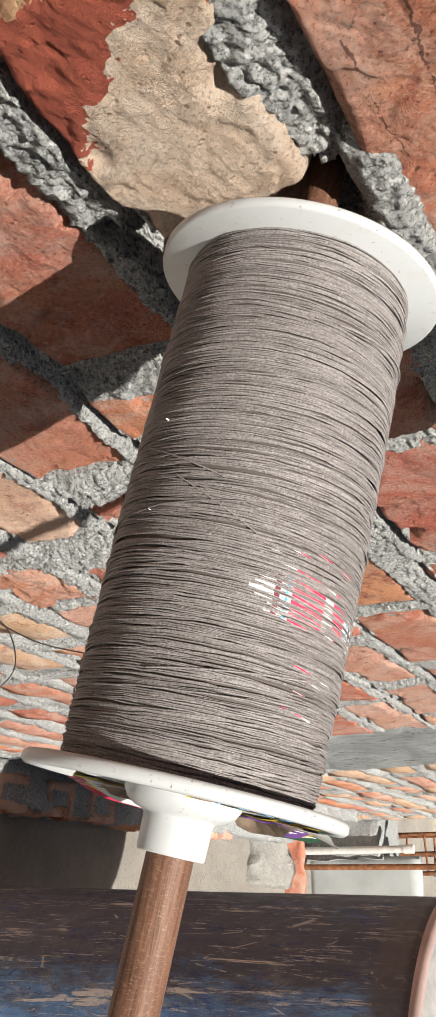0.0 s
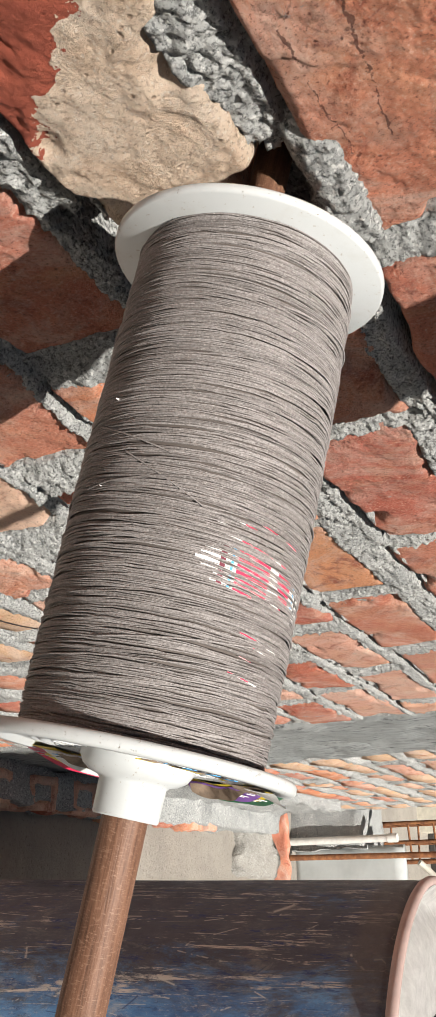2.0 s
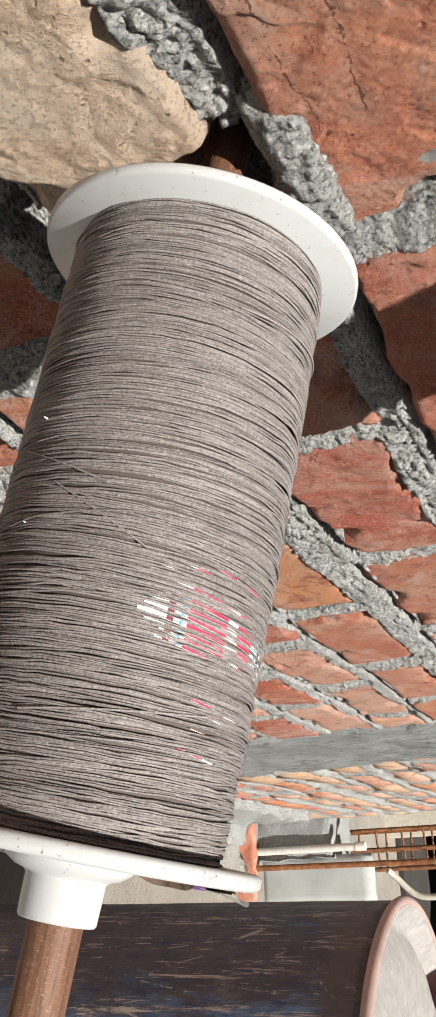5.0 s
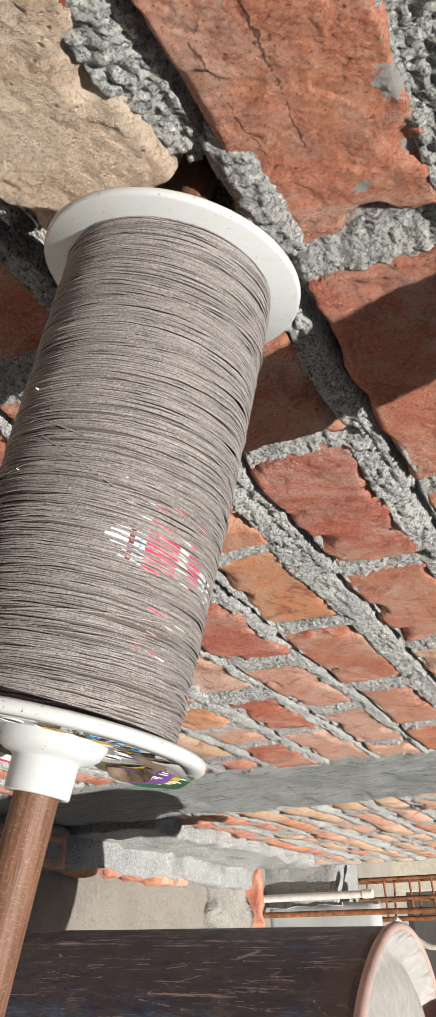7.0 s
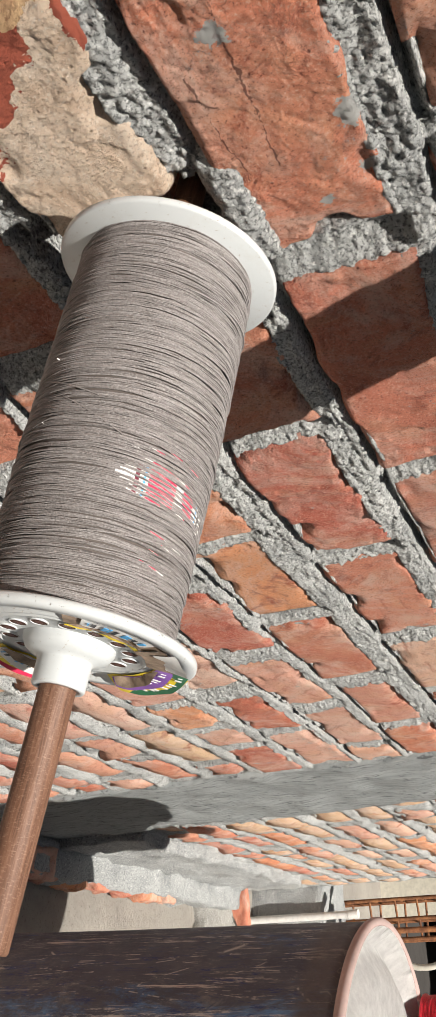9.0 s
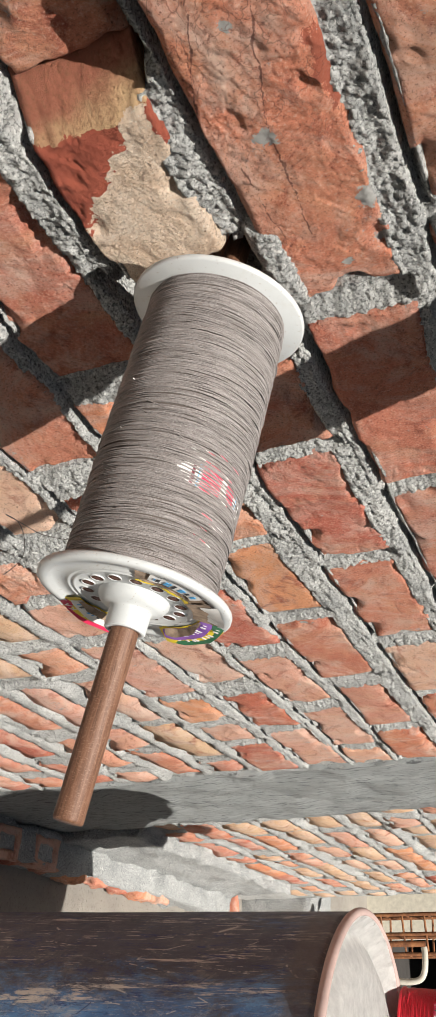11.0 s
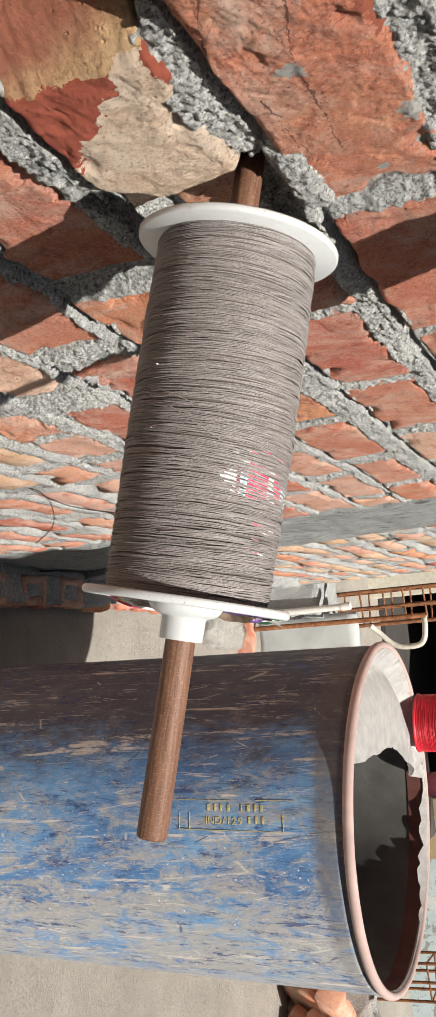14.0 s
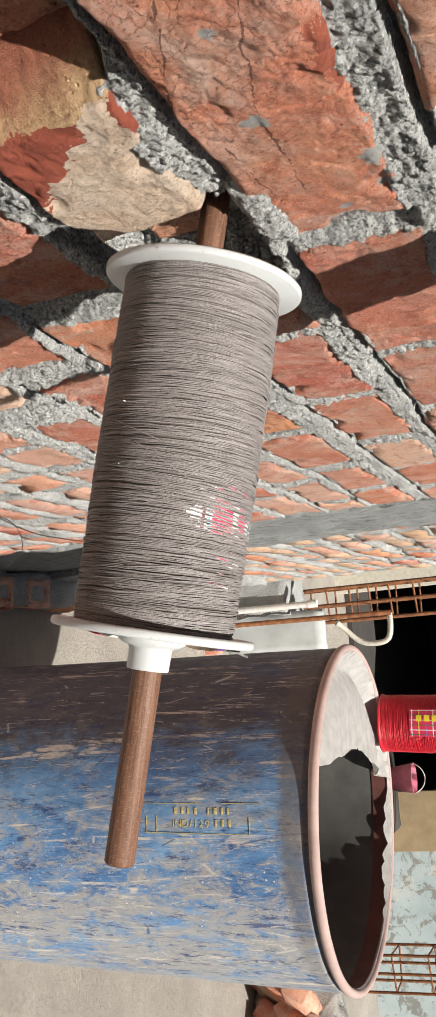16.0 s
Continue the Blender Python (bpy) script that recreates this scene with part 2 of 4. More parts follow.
def plain(name, c, rough=0.5, metal=0.0, vary=0.15, scale=40.0, bumpy=0.0, local=True):
    """A plain surface with faint mottling and dirt."""
    k = Mat(name, rough, metal, local)
    n = k.noise(scale, 5, 0.65)
    k.color(k.mix(k.ramp(n, [(0.3, 0.0), (0.7, 1.0)]), [v * (1 - vary) for v in c], [min(1, v * (1 + vary)) for v in c]))
    k.rough(k.ramp(k.noise(scale * 2.3, 4, 0.6), [(0.3, max(0.05, rough - 0.12)), (0.7, min(1, rough + 0.12))]))
    if bumpy:
        k.bump(n, 0.5, bumpy)
    return k.m


def thread_material():
    k = Mat("waxed grey-brown kite thread", 0.62, local=True)
    c = k.ramp(k.island(), [(0.0, (0.195, 0.178, 0.173)), (0.5, (0.262, 0.240, 0.235)), (1.0, (0.330, 0.306, 0.301))])
    c = k.mix(k.ramp(k.noise(160, 4, 0.7, vec=k.stretch((1, 1, 5))), [(0.35, 0.5), (0.55, 0.0)]), c, (0.19, 0.166, 0.154))
    yarn = k.noise(1150, 3, 0.75)
    c = k.mix(k.ramp(yarn, [(0.36, 0.62), (0.49, 0.0)]), c, (0.085, 0.072, 0.066))
    c = k.mix(k.ramp(yarn, [(0.56, 0.0), (0.68, 0.6)]), c, (0.50, 0.47, 0.45))
    k.color(c)
    k.b.inputs["Specular IOR Level"].default_value = 0.45
    k.bump(yarn, 0.6, 0.0004)
    return k.m


def wood_material():
    k = Mat("brown turned wood", 0.6, local=True)
    fibre = k.noise(120, 6, 0.7, vec=k.stretch((5, 5, 0.35)), distort=0.4)
    c = k.ramp(fibre, [(0.28, (0.065, 0.028, 0.015)), (0.5, (0.150, 0.070, 0.040)), (0.75, (0.25, 0.130, 0.080))])
    c = k.mix(k.ramp(k.noise(900, 2, 0.6, vec=k.stretch((0.6, 0.6, 2.0))), [(0.55, 0.0), (0.72, 0.5)]), c, (0.36, 0.22, 0.15))
    k.color(c)
    k.bump(fibre, 0.35, 0.0008)
    return k.m


# the spool: radius of its end discs and of the wound thread, thickness of a disc
R_FLANGE, R_THREAD, THICK = 0.0558, 0.0450, 0.0046


def plastic_material():
    k = Mat("white moulded plastic", 0.36, local=True)
    c = k.mix(k.ramp(k.noise(70, 6, 0.7), [(0.52, 0.0), (0.8, 0.5)]), (0.565, 0.585, 0.59), (0.47, 0.455, 0.42))
    c = k.mix(k.ramp(k.noise(420, 3, 0.7), [(0.64, 0.0), (0.70, 0.7)]), c, (0.35, 0.30, 0.25))
    x, y, z = k.xyz()
    away = k.math("SQRT", k.math("ADD", k.math("MULTIPLY", x, x), k.math("MULTIPLY", y, y)))
    nicks = k.math("MULTIPLY", k.math("GREATER_THAN", away, R_FLANGE - 0.0004), k.ramp(k.noise(420, 6, 0.8), [(0.61, 0.0), (0.66, 0.7)]))
    c = k.mix(nicks, c, (0.20, 0.18, 0.16))
    k.bump(k.math("SUBTRACT", 1.0, nicks), 0.7, 0.0008)
    k.color(c)
    k.b.inputs["Subsurface Weight"].default_value = 0.12
    k.b.inputs["Subsurface Radius"].default_value = (0.006, 0.006, 0.006)
    k.bump(k.noise(300, 4, 0.6), 0.12, 0.0006)
    return k.m


def drum_material():
    """Blue drum plastic: shade and grime painted nearly black on the side towards the wall, bright and chalky on the
    other, with long pale scrapes, scratches and specks.
    """
    k = Mat("scuffed blue drum plastic", 0.5, local=True)
    x, y, z = k.xyz()
    long, longer = k.stretch((1, 1, 0.20)), k.stretch((1, 1, 0.055))
    blue = k.ramp(k.noise(9, 8, 0.75, vec=k.stretch((1, 1, 0.4))), [(0.3, (0.030, 0.075, 0.20)), (0.50, (0.085, 0.21, 0.42)), (0.72, (0.20, 0.38, 0.60))])
    # painted shade mixed with grime towards the wall, chalk away from it
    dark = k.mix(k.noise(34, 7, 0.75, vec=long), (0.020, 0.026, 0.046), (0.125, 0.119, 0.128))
    shade_grime = k.ramp(k.math("ADD", k.noise(11, 9, 0.8, vec=k.stretch((1, 1, 0.35)), distort=0.6), k.math("MULTIPLY", k.math("SUBTRACT", 0.43, x), 1.3)), [(0.46, 0.0), (0.60, 0.94)])
    c = k.mix(shade_grime, blue, dark)
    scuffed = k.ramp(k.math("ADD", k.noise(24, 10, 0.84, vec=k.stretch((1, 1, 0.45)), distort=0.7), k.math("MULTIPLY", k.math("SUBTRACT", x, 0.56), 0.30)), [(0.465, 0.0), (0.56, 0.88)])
    # scuffs thinned towards the wall so the painted shade stays dark
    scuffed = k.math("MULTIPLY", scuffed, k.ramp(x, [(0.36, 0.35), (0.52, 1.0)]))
    c = k.mix(scuffed, c, k.mix(k.noise(70, 6, 0.8), (0.20, 0.195, 0.19), (0.50, 0.475, 0.43)))
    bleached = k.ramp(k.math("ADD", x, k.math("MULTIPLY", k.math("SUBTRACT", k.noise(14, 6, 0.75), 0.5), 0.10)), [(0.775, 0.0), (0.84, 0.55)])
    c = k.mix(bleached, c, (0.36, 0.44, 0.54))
    inky = k.ramp(k.noise(55, 8, 0.82, vec=k.stretch((1, 1, 0.25), (0, 18, 0))), [(0.38, 0.9), (0.45, 0.0)])
    c = k.mix(inky, c, (0.018, 0.045, 0.15))
    speck = k.ramp(k.noise(190, 6, 0.82, vec=k.stretch((1, 1, 0.4))), [(0.56, 0.0), (0.63, 0.75)])
    c = k.mix(k.math("MULTIPLY", speck, k.ramp(x, [(0.36, 0.15), (0.58, 1.0)])), c, (0.50, 0.48, 0.45))
    dots = k.math("MULTIPLY", k.ramp(k.cells(75), [(0.08, 1.0), (0.14, 0.0)]), k.ramp(k.noise(30, 3, 0.6), [(0.52, 0.0), (0.58, 1.0)]))
    c = k.mix(k.math("MULTIPLY", dots, k.ramp(x, [(0.45, 0.0), (0.62, 1.0)])), c, (0.72, 0.72, 0.70))
    # scrapes along the drum, ragged, a hand's length and more
    for size, low, much, tone in ((46, 0.605, 0.95, (0.56, 0.52, 0.47)), (95, 0.60, 0.85, (0.50, 0.46, 0.42)), (70, 0.62, 0.8, (0.03, 0.06, 0.17))):
        streak = k.math("MULTIPLY", k.ramp(k.noise(size, 9, 0.72, vec=longer, distort=0.25), [(low - 0.02, 0.0), (low + 0.01, much)]), k.ramp(k.noise(6 + size * 0.1, 7, 0.75, vec=k.stretch((1, 1, 0.5))), [(0.48, 0.0), (0.54, 1.0)]))
        c = k.mix(streak, c, tone)
    for turn, size in ((18, 30), (-33, 26), (62, 34), (-71, 24), (38, 20), (-14, 38)):
        w = k.stretch((1, 1, 0.10), (turn, turn * 0.7, 0))
        scratch = k.ramp(k.cells(size, "DISTANCE_TO_EDGE", w), [(0.0, 0.85), (0.011, 0.0)])
        gate = k.ramp(k.noise(8 + size * 0.5, 4, 0.65), [(0.54, 0.0), (0.58, 1.0)])
        c = k.mix(k.math("MULTIPLY", scratch, gate), c, (0.54, 0.52, 0.48) if turn > 0 else (0.02, 0.045, 0.13))
    # a dull unscraped band below the rim
    band = k.ramp(k.math("ADD", z, k.math("MULTIPLY", k.math("SUBTRACT", k.noise(26, 6, 0.75), 0.5), 0.03)), [(0.908, 0.0), (0.925, 0.75)])
    c = k.mix(k.math("MULTIPLY", band, k.ramp(x, [(0.62, 1.0), (0.75, 0.5)])), c, k.mix(k.noise(90, 6, 0.8), (0.045, 0.044, 0.050), (0.170, 0.158, 0.150)))
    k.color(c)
    k.rough(k.ramp(k.noise(30, 5, 0.7), [(0.3, 0.42), (0.7, 0.74)]))
    k.bump(k.noise(80, 7, 0.75, vec=long), 0.5, 0.0014)
    k.bump(k.noise(6, 3, 0.5), 0.3, 0.010)
    return k.m


def rust_material():
    k = Mat("rusty steel bar", 0.85, 0.2)
    n = k.noise(45, 6, 0.7)
    k.color(k.ramp(n, [(0.3, (0.10, 0.04, 0.02)), (0.5, (0.24, 0.10, 0.045)), (0.72, (0.42, 0.19, 0.075))]))
    k.bump(n, 0.5, 0.002)
    return k.m


def blue_wall_material():
    k = Mat("peeling pale blue limewash", 0.9)
    c = k.ramp(k.noise(3, 5, 0.7), [(0.3, (0.40, 0.50, 0.53)), (0.7, (0.56, 0.65, 0.67))])
    c = k.mix(k.ramp(k.noise(11, 7, 0.75, distort=0.6), [(0.53, 0.0), (0.57, 0.9)]), c, (0.27, 0.27, 0.25))
    c = k.mix(k.ramp(k.noise(5, 6, 0.7), [(0.6, 0.0), (0.64, 0.8)]), c, (0.62, 0.63, 0.60))
    k.color(c)
    k.bump(k.noise(12, 7, 0.75), 0.5, 0.006)
    return k.m


def floor_material():
    k = Mat("worn cement screed", 0.9)
    c = k.ramp(k.noise(2.4, 7, 0.7), [(0.3, (0.29, 0.265, 0.235)), (0.7, (0.47, 0.43, 0.38))])
    c = k.mix(k.ramp(k.noise(26, 6, 0.75), [(0.56, 0.0), (0.7, 0.5)]), c, (0.22, 0.20, 0.18))
    k.color(c)
    c = k.mix(k.ramp(k.noise(120, 5, 0.75), [(0.34, 0.7), (0.44, 0.0)]), c, (0.13, 0.12, 0.105))
    k.color(c)
    k.bump(k.noise(45, 9, 0.82), 1.0, 0.014)
    return k.m


EARTH = plain("dull earth", (0.10, 0.085, 0.065), 0.95, vary=0.35, scale=1.5, bumpy=0.02, local=False)
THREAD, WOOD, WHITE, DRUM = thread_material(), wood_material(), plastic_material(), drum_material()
RUST, BLUEWASH, SCREED = rust_material(), blue_wall_material(), floor_material()
CORE = plain("dark thread core", (0.12, 0.10, 0.09), 0.8)
BROWN = plain("red-brown inner band", (0.13, 0.05, 0.04), 0.6, vary=0.3, scale=20)
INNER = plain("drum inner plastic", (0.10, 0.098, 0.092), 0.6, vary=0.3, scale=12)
RIM = plain("bleached pinkish rim", (0.42, 0.31, 0.285), 0.75, vary=0.14, scale=18, bumpy=0.001)
LID = plain("chalky whitened lid", (0.66, 0.65, 0.635), 0.75, vary=0.16, scale=45, bumpy=0.003)
REDTHREAD = plain("crimson kite thread", (0.55, 0.015, 0.03), 0.45, vary=0.25, scale=400)
PAPER = plain("white label paper", (0.74, 0.73, 0.71), 0.6, vary=0.06)
CRIMSON = plain("crimson label ink", (0.60, 0.025, 0.085), 0.5)
MAROON = plain("maroon label ink", (0.15, 0.02, 0.04), 0.5)
CYAN = plain("sky blue label ink", (0.08, 0.36, 0.68), 0.5)
BLACK = plain("black label ink", (0.02, 0.02, 0.025), 0.5)
YELLOW = plain("yellow label ink", (0.80, 0.62, 0.04), 0.5)
VIOLET = plain("violet label ink", (0.26, 0.11, 0.46), 0.5)
GREEN = plain("dark green label ink", (0.03, 0.17, 0.08), 0.5)
TORN = plain("torn brown paper back", (0.30, 0.22, 0.16), 0.9, vary=0.45, scale=160, bumpy=0.001)
HOLLOW = plain("brown hollow", (0.075, 0.03, 0.018), 0.8, vary=0.4, scale=300)
STENCIL = plain("faded yellow stencil paint", (0.50, 0.43, 0.18), 0.7, vary=0.5, scale=160)
PVC = plain("white pvc", (0.70, 0.69, 0.66), 0.4)
CREAM = plain("cream painted cement", (0.66, 0.62, 0.52), 0.8, local=False)
CHALK = plain("bluish white plaster", (0.47, 0.50, 0.50), 0.85, vary=0.12, scale=9, bumpy=0.002, local=False)
# near-black base colour carries the darkness of the unlit room
UNLIT_DARK = plain("near-black for an unlit room", (0.05, 0.045, 0.042), 0.9, local=False, scale=4)
BOARD = plain("tan plywood board", (0.40, 0.30, 0.18), 0.7, scale=14)
PINK = plain("pink bucket plastic", (0.62, 0.18, 0.25), 0.4)
HOSE = plain("dusty white hose", (0.55, 0.53, 0.46), 0.5)


# ---- building helpers ----
def lattice(p, seed):
    """Smooth value noise in -1..1 for an (n, 3) array of places."""
    i = np.floor(p).astype(np.int64)
    f = p - i
    f = f * f * (3 - 2 * f)
    total = np.zeros(len(p))
    for dx in (0, 1):
        for dy in (0, 1):
            for dz in (0, 1):
                h = (i[:, 0] + dx) * 374761393 + (i[:, 1] + dy) * 668265263 + (i[:, 2] + dz) * 2147483647 + seed * 1274126177
                h = (h ^ (h >> 13)) * 1274126177
                h = (h ^ (h >> 16)) & 0xFFFFF
                w = np.where(dx, f[:, 0], 1 - f[:, 0]) * np.where(dy, f[:, 1], 1 - f[:, 1]) * np.where(dz, f[:, 2], 1 - f[:, 2])
                total += w * (h / 0xFFFFF * 2 - 1)
    return total


def fbm(p, scale, octaves=4, seed=0, gain=0.55):
    total, amp = np.zeros(len(p)), 1.0
    q = np.asarray(p) * scale
    for o in range(octaves):
        total += amp * lattice(q, seed + o * 17)
        q, amp = q * 2.03, amp * gain
    return total


def raw_mesh(name, verts, quads, material, smooth=True):
    """A mesh straight from arrays of places and of four-cornered faces."""
    me = bpy.data.meshes.new(name)
    verts, quads = np.asarray(verts, np.float32), np.asarray(quads, np.int32)
    me.vertices.add(len(verts))
    me.vertices.foreach_set("co", verts.ravel())
    me.loops.add(quads.size)
    me.loops.foreach_set("vertex_index", quads.ravel())
    me.polygons.add(len(quads))
    me.polygons.foreach_set("loop_start", np.arange(len(quads), dtype=np.int32) * 4)
    me.update(calc_edges=True)
    me.validate()
    if smooth:
        me.polygons.foreach_set("use_smooth", np.ones(len(me.polygons), bool))
    me.materials.append(material)
    return me


def grid_quads(nu, nv, close=False):
    """Faces of a grid of nu by nv places, row by row; close: the last column joins the first."""
    r = np.arange(nu - 1)[:, None]
    c = np.arange(nv if close else nv - 1)[None]
    d = (c + 1) % nv
    return np.stack([r * nv + c, r * nv + d, (r + 1) * nv + d, (r + 1) * nv + c], -1).reshape(-1, 4)


def child(name, me, parent, label="", m=None):
    ob = new(name, me)
    ob.parent = parent
    if m is not None:
        ob.matrix_basis = m
    if label:
        ob["label"] = label
    return ob


def part(name, bm, material, parent, label="", smooth=False, m=None):
    me = bpy.data.meshes.new(name)
    bm.to_mesh(me)
    bm.free()
    for x in material if isinstance(material, (list, tuple)) else (material,):
        me.materials.append(x)
    if smooth:
        for p in me.polygons:
            p.use_smooth = True
    return child(name, me, parent, label, m)


def thing(name, label, category, m=None, group="", kind=""):
    ob = new(name)
    if m is not None:
        ob.matrix_basis = m
    ob.empty_display_size = 0.05
    return tagged(ob, label, category, group, kind)


def add_box(bm, lo, hi, bevel=0.0):
    made = bmesh.ops.create_cube(bm, size=1.0)["verts"]
    for v in made:
        v.co = Vector([lo[i] + (v.co[i] + 0.5) * (hi[i] - lo[i]) for i in range(3)])
    if bevel:
        bmesh.ops.bevel(bm, geom=[e for e in {e for v in made for e in v.link_edges}], offset=bevel, segments=2, affect="EDGES")
    return bm


def box(lo, hi, bevel=0.0):
    return add_box(bmesh.new(), lo, hi, bevel)


def lathe(profile, segs=64, wobble=0.0, seed=0):
    """Turns a line of (radius, height) places round the z axis."""
    a = np.linspace(0, 2 * np.pi, segs, endpoint=False)
    pr = np.array(profile, float)
    r = np.repeat(pr[:, 0][:, None], segs, 1)
    if wobble:
        ring = np.stack([np.cos(a), np.sin(a), np.zeros(segs)], 1)
        for i, (rr, h) in enumerate(profile):
            r[i] += wobble * fbm(ring + [0, 0, h * 4], 2.0, 3, seed) * (rr > 0.002)
    v = np.stack([r * np.cos(a), r * np.sin(a), np.repeat(pr[:, 1][:, None], segs, 1)], -1).reshape(-1, 3)
    return v, grid_quads(len(profile), segs, True)


def tube(points, radius, material, name, closed=False, sides=4, bent=False):
    cu = bpy.data.curves.new(name, "CURVE")
    cu.dimensions, cu.bevel_depth, cu.bevel_resolution, cu.use_fill_caps = "3D", radius, sides, True
    s = cu.splines.new("NURBS" if len(points) > 2 and not bent else "POLY")
    s.points.add(len(points) - 1)
    for q, p in zip(s.points, points):
        q.co = (*p, 1)
    if len(points) > 2 and not bent:
        s.use_endpoint_u, s.order_u = True, 3
    s.use_cyclic_u = closed
    cu.materials.append(material)
    ob = bpy.data.objects.new(name, cu)
    me = bpy.data.meshes.new_from_object(ob)
    bpy.data.objects.remove(ob)
    bpy.data.curves.remove(cu)
    return me


def lettering(words, size, material, depth=0.0004):
    cu = bpy.data.curves.new("lettering", "FONT")
    cu.body, cu.size, cu.extrude = words, size, depth
    cu.align_x, cu.align_y = "CENTER", "CENTER"
    ob = bpy.data.objects.new("lettering", cu)
    me = bpy.data.meshes.new_from_object(ob)
    bpy.data.objects.remove(ob)
    bpy.data.curves.remove(cu)
    me.materials.clear()
    me.materials.append(material)
    return me


# ---- the brick wall: its courses ----
BRICK_HIGH, PITCH = 0.076, 0.0962
COURSE_Z = {1: 1.372, 0: 1.270, -1: 1.170, -2: 1.066, -3: 0.977, -4: 0.890}
# where each brick of the courses beside the spool begins and ends along the wall
NEAR = {
    1: [(-0.19, 0.045), (0.07, 0.305), (0.335, 0.56), (0.585, 0.82)],
    0: [(-0.15, 0.088), (0.108, 0.364), (0.388, 0.632), (0.657, 0.892), (0.915, 1.15)],
    -1: [(-0.09, 0.1535), (0.1545, 0.305), (0.318, 0.412), (0.424, 0.538), (0.560, 0.768), (0.797, 1.02), (1.058, 1.25), (1.28, 1.50)],
    -2: [(-0.09, 0.135), (0.160, 0.393), (0.424, 0.692), (0.716, 0.903), (0.936, 1.153), (1.202, 1.410), (1.443, 1.635)],
    -3: [(0.015, 0.24), (0.265, 0.503), (0.550, 0.765), (0.795, 0.985), (1.040, 1.255), (1.300, 1.520), (1.545, 1.64)],
    -4: [(0.16, 0.40), (0.42, 0.617), (0.687, 0.888), (0.940, 1.132), (1.182, 1.362), (1.400, 1.637)],
}


def course_base(k):
    if k in COURSE_Z:
        return COURSE_Z[k]
    return COURSE_Z[1] + (k - 1) * PITCH if k > 1 else COURSE_Z[-4] + (k + 4) * PITCH


def sag(y):
    """The courses dip a little along the wall."""
    return -0.018 * (min(max(y, 0.1), 1.0) - 0.45)


def fill(lo, hi, rng, joint=0.024):
    rows, y = [], lo
    while y < hi - 0.05:
        n = min(y + (0.23 if rng.random() > 0.3 else 0.11) + rng.uniform(-0.012, 0.012), hi)
        rows.append((y, n))
        y = n + joint + rng.uniform(-0.006, 0.01)
    return rows


def lay(start, end, low, high, seed, near):
    """All bricks of a stretch of wall as (y0, y1, z0, z1, x, course)."""
    rng, rows = random.Random(seed), []
    for k in range(low, high + 1):
        z = course_base(k)
        known = near.get(k, [])
        if known:
            spans = fill(start, known[0][0] - 0.02, rng) + known + fill(known[-1][1] + 0.025, end, rng)
        else:
            spans = fill(start - rng.uniform(0, 0.12), end, rng)
        for y0, y1 in spans:
            y0 = max(y0, start)
            if y1 - y0 > 0.03:
                dz = sag((y0 + y1) / 2) if end < 1.8 else 0.0
                rows.append((y0, y1, z + dz + rng.uniform(-0.003, 0.003), z + dz + BRICK_HIGH + rng.uniform(-0.005, 0.003), rng.uniform(-0.003, 0.005) * (1 if end < 1.8 else 1.9), k))
    return rows


def spread(lo, hi, a, b, fine, coarse):
    """Steps from lo to hi, fine between a and b."""
    return np.concatenate([np.arange(lo, a, coarse), np.arange(a, b, fine), np.arange(b, hi + coarse * 0.5, coarse)])


def clumps(Y, Z, size, seed):
    """Distance to the nearest of many scattered grains, in grain sizes, and a number of that grain's own."""
    gy, gz = Y / size, Z / size
    iy, iz = np.floor(gy).astype(np.int64), np.floor(gz).astype(np.int64)
    best, own = np.full(Y.shape, 9.0), np.zeros(Y.shape)
    for dy in (-1, 0, 1):
        for dz in (-1, 0, 1):
            h = ((iy + dy) * 374761393 + (iz + dz) * 668265263 + seed * 974634777) & 0xFFFFFFF
            h = ((h ^ (h >> 13)) * 1274126177) & 0xFFFFFFF
            h = h ^ (h >> 15)
            a, b, c = (h & 255) / 255, (h >> 8 & 255) / 255, (h >> 16 & 255) / 255
            d = np.hypot(gy - iy - dy - a, gz - iz - dz - b)
            own, best = np.where(d < best, c, own), np.minimum(d, best)
    return best, own


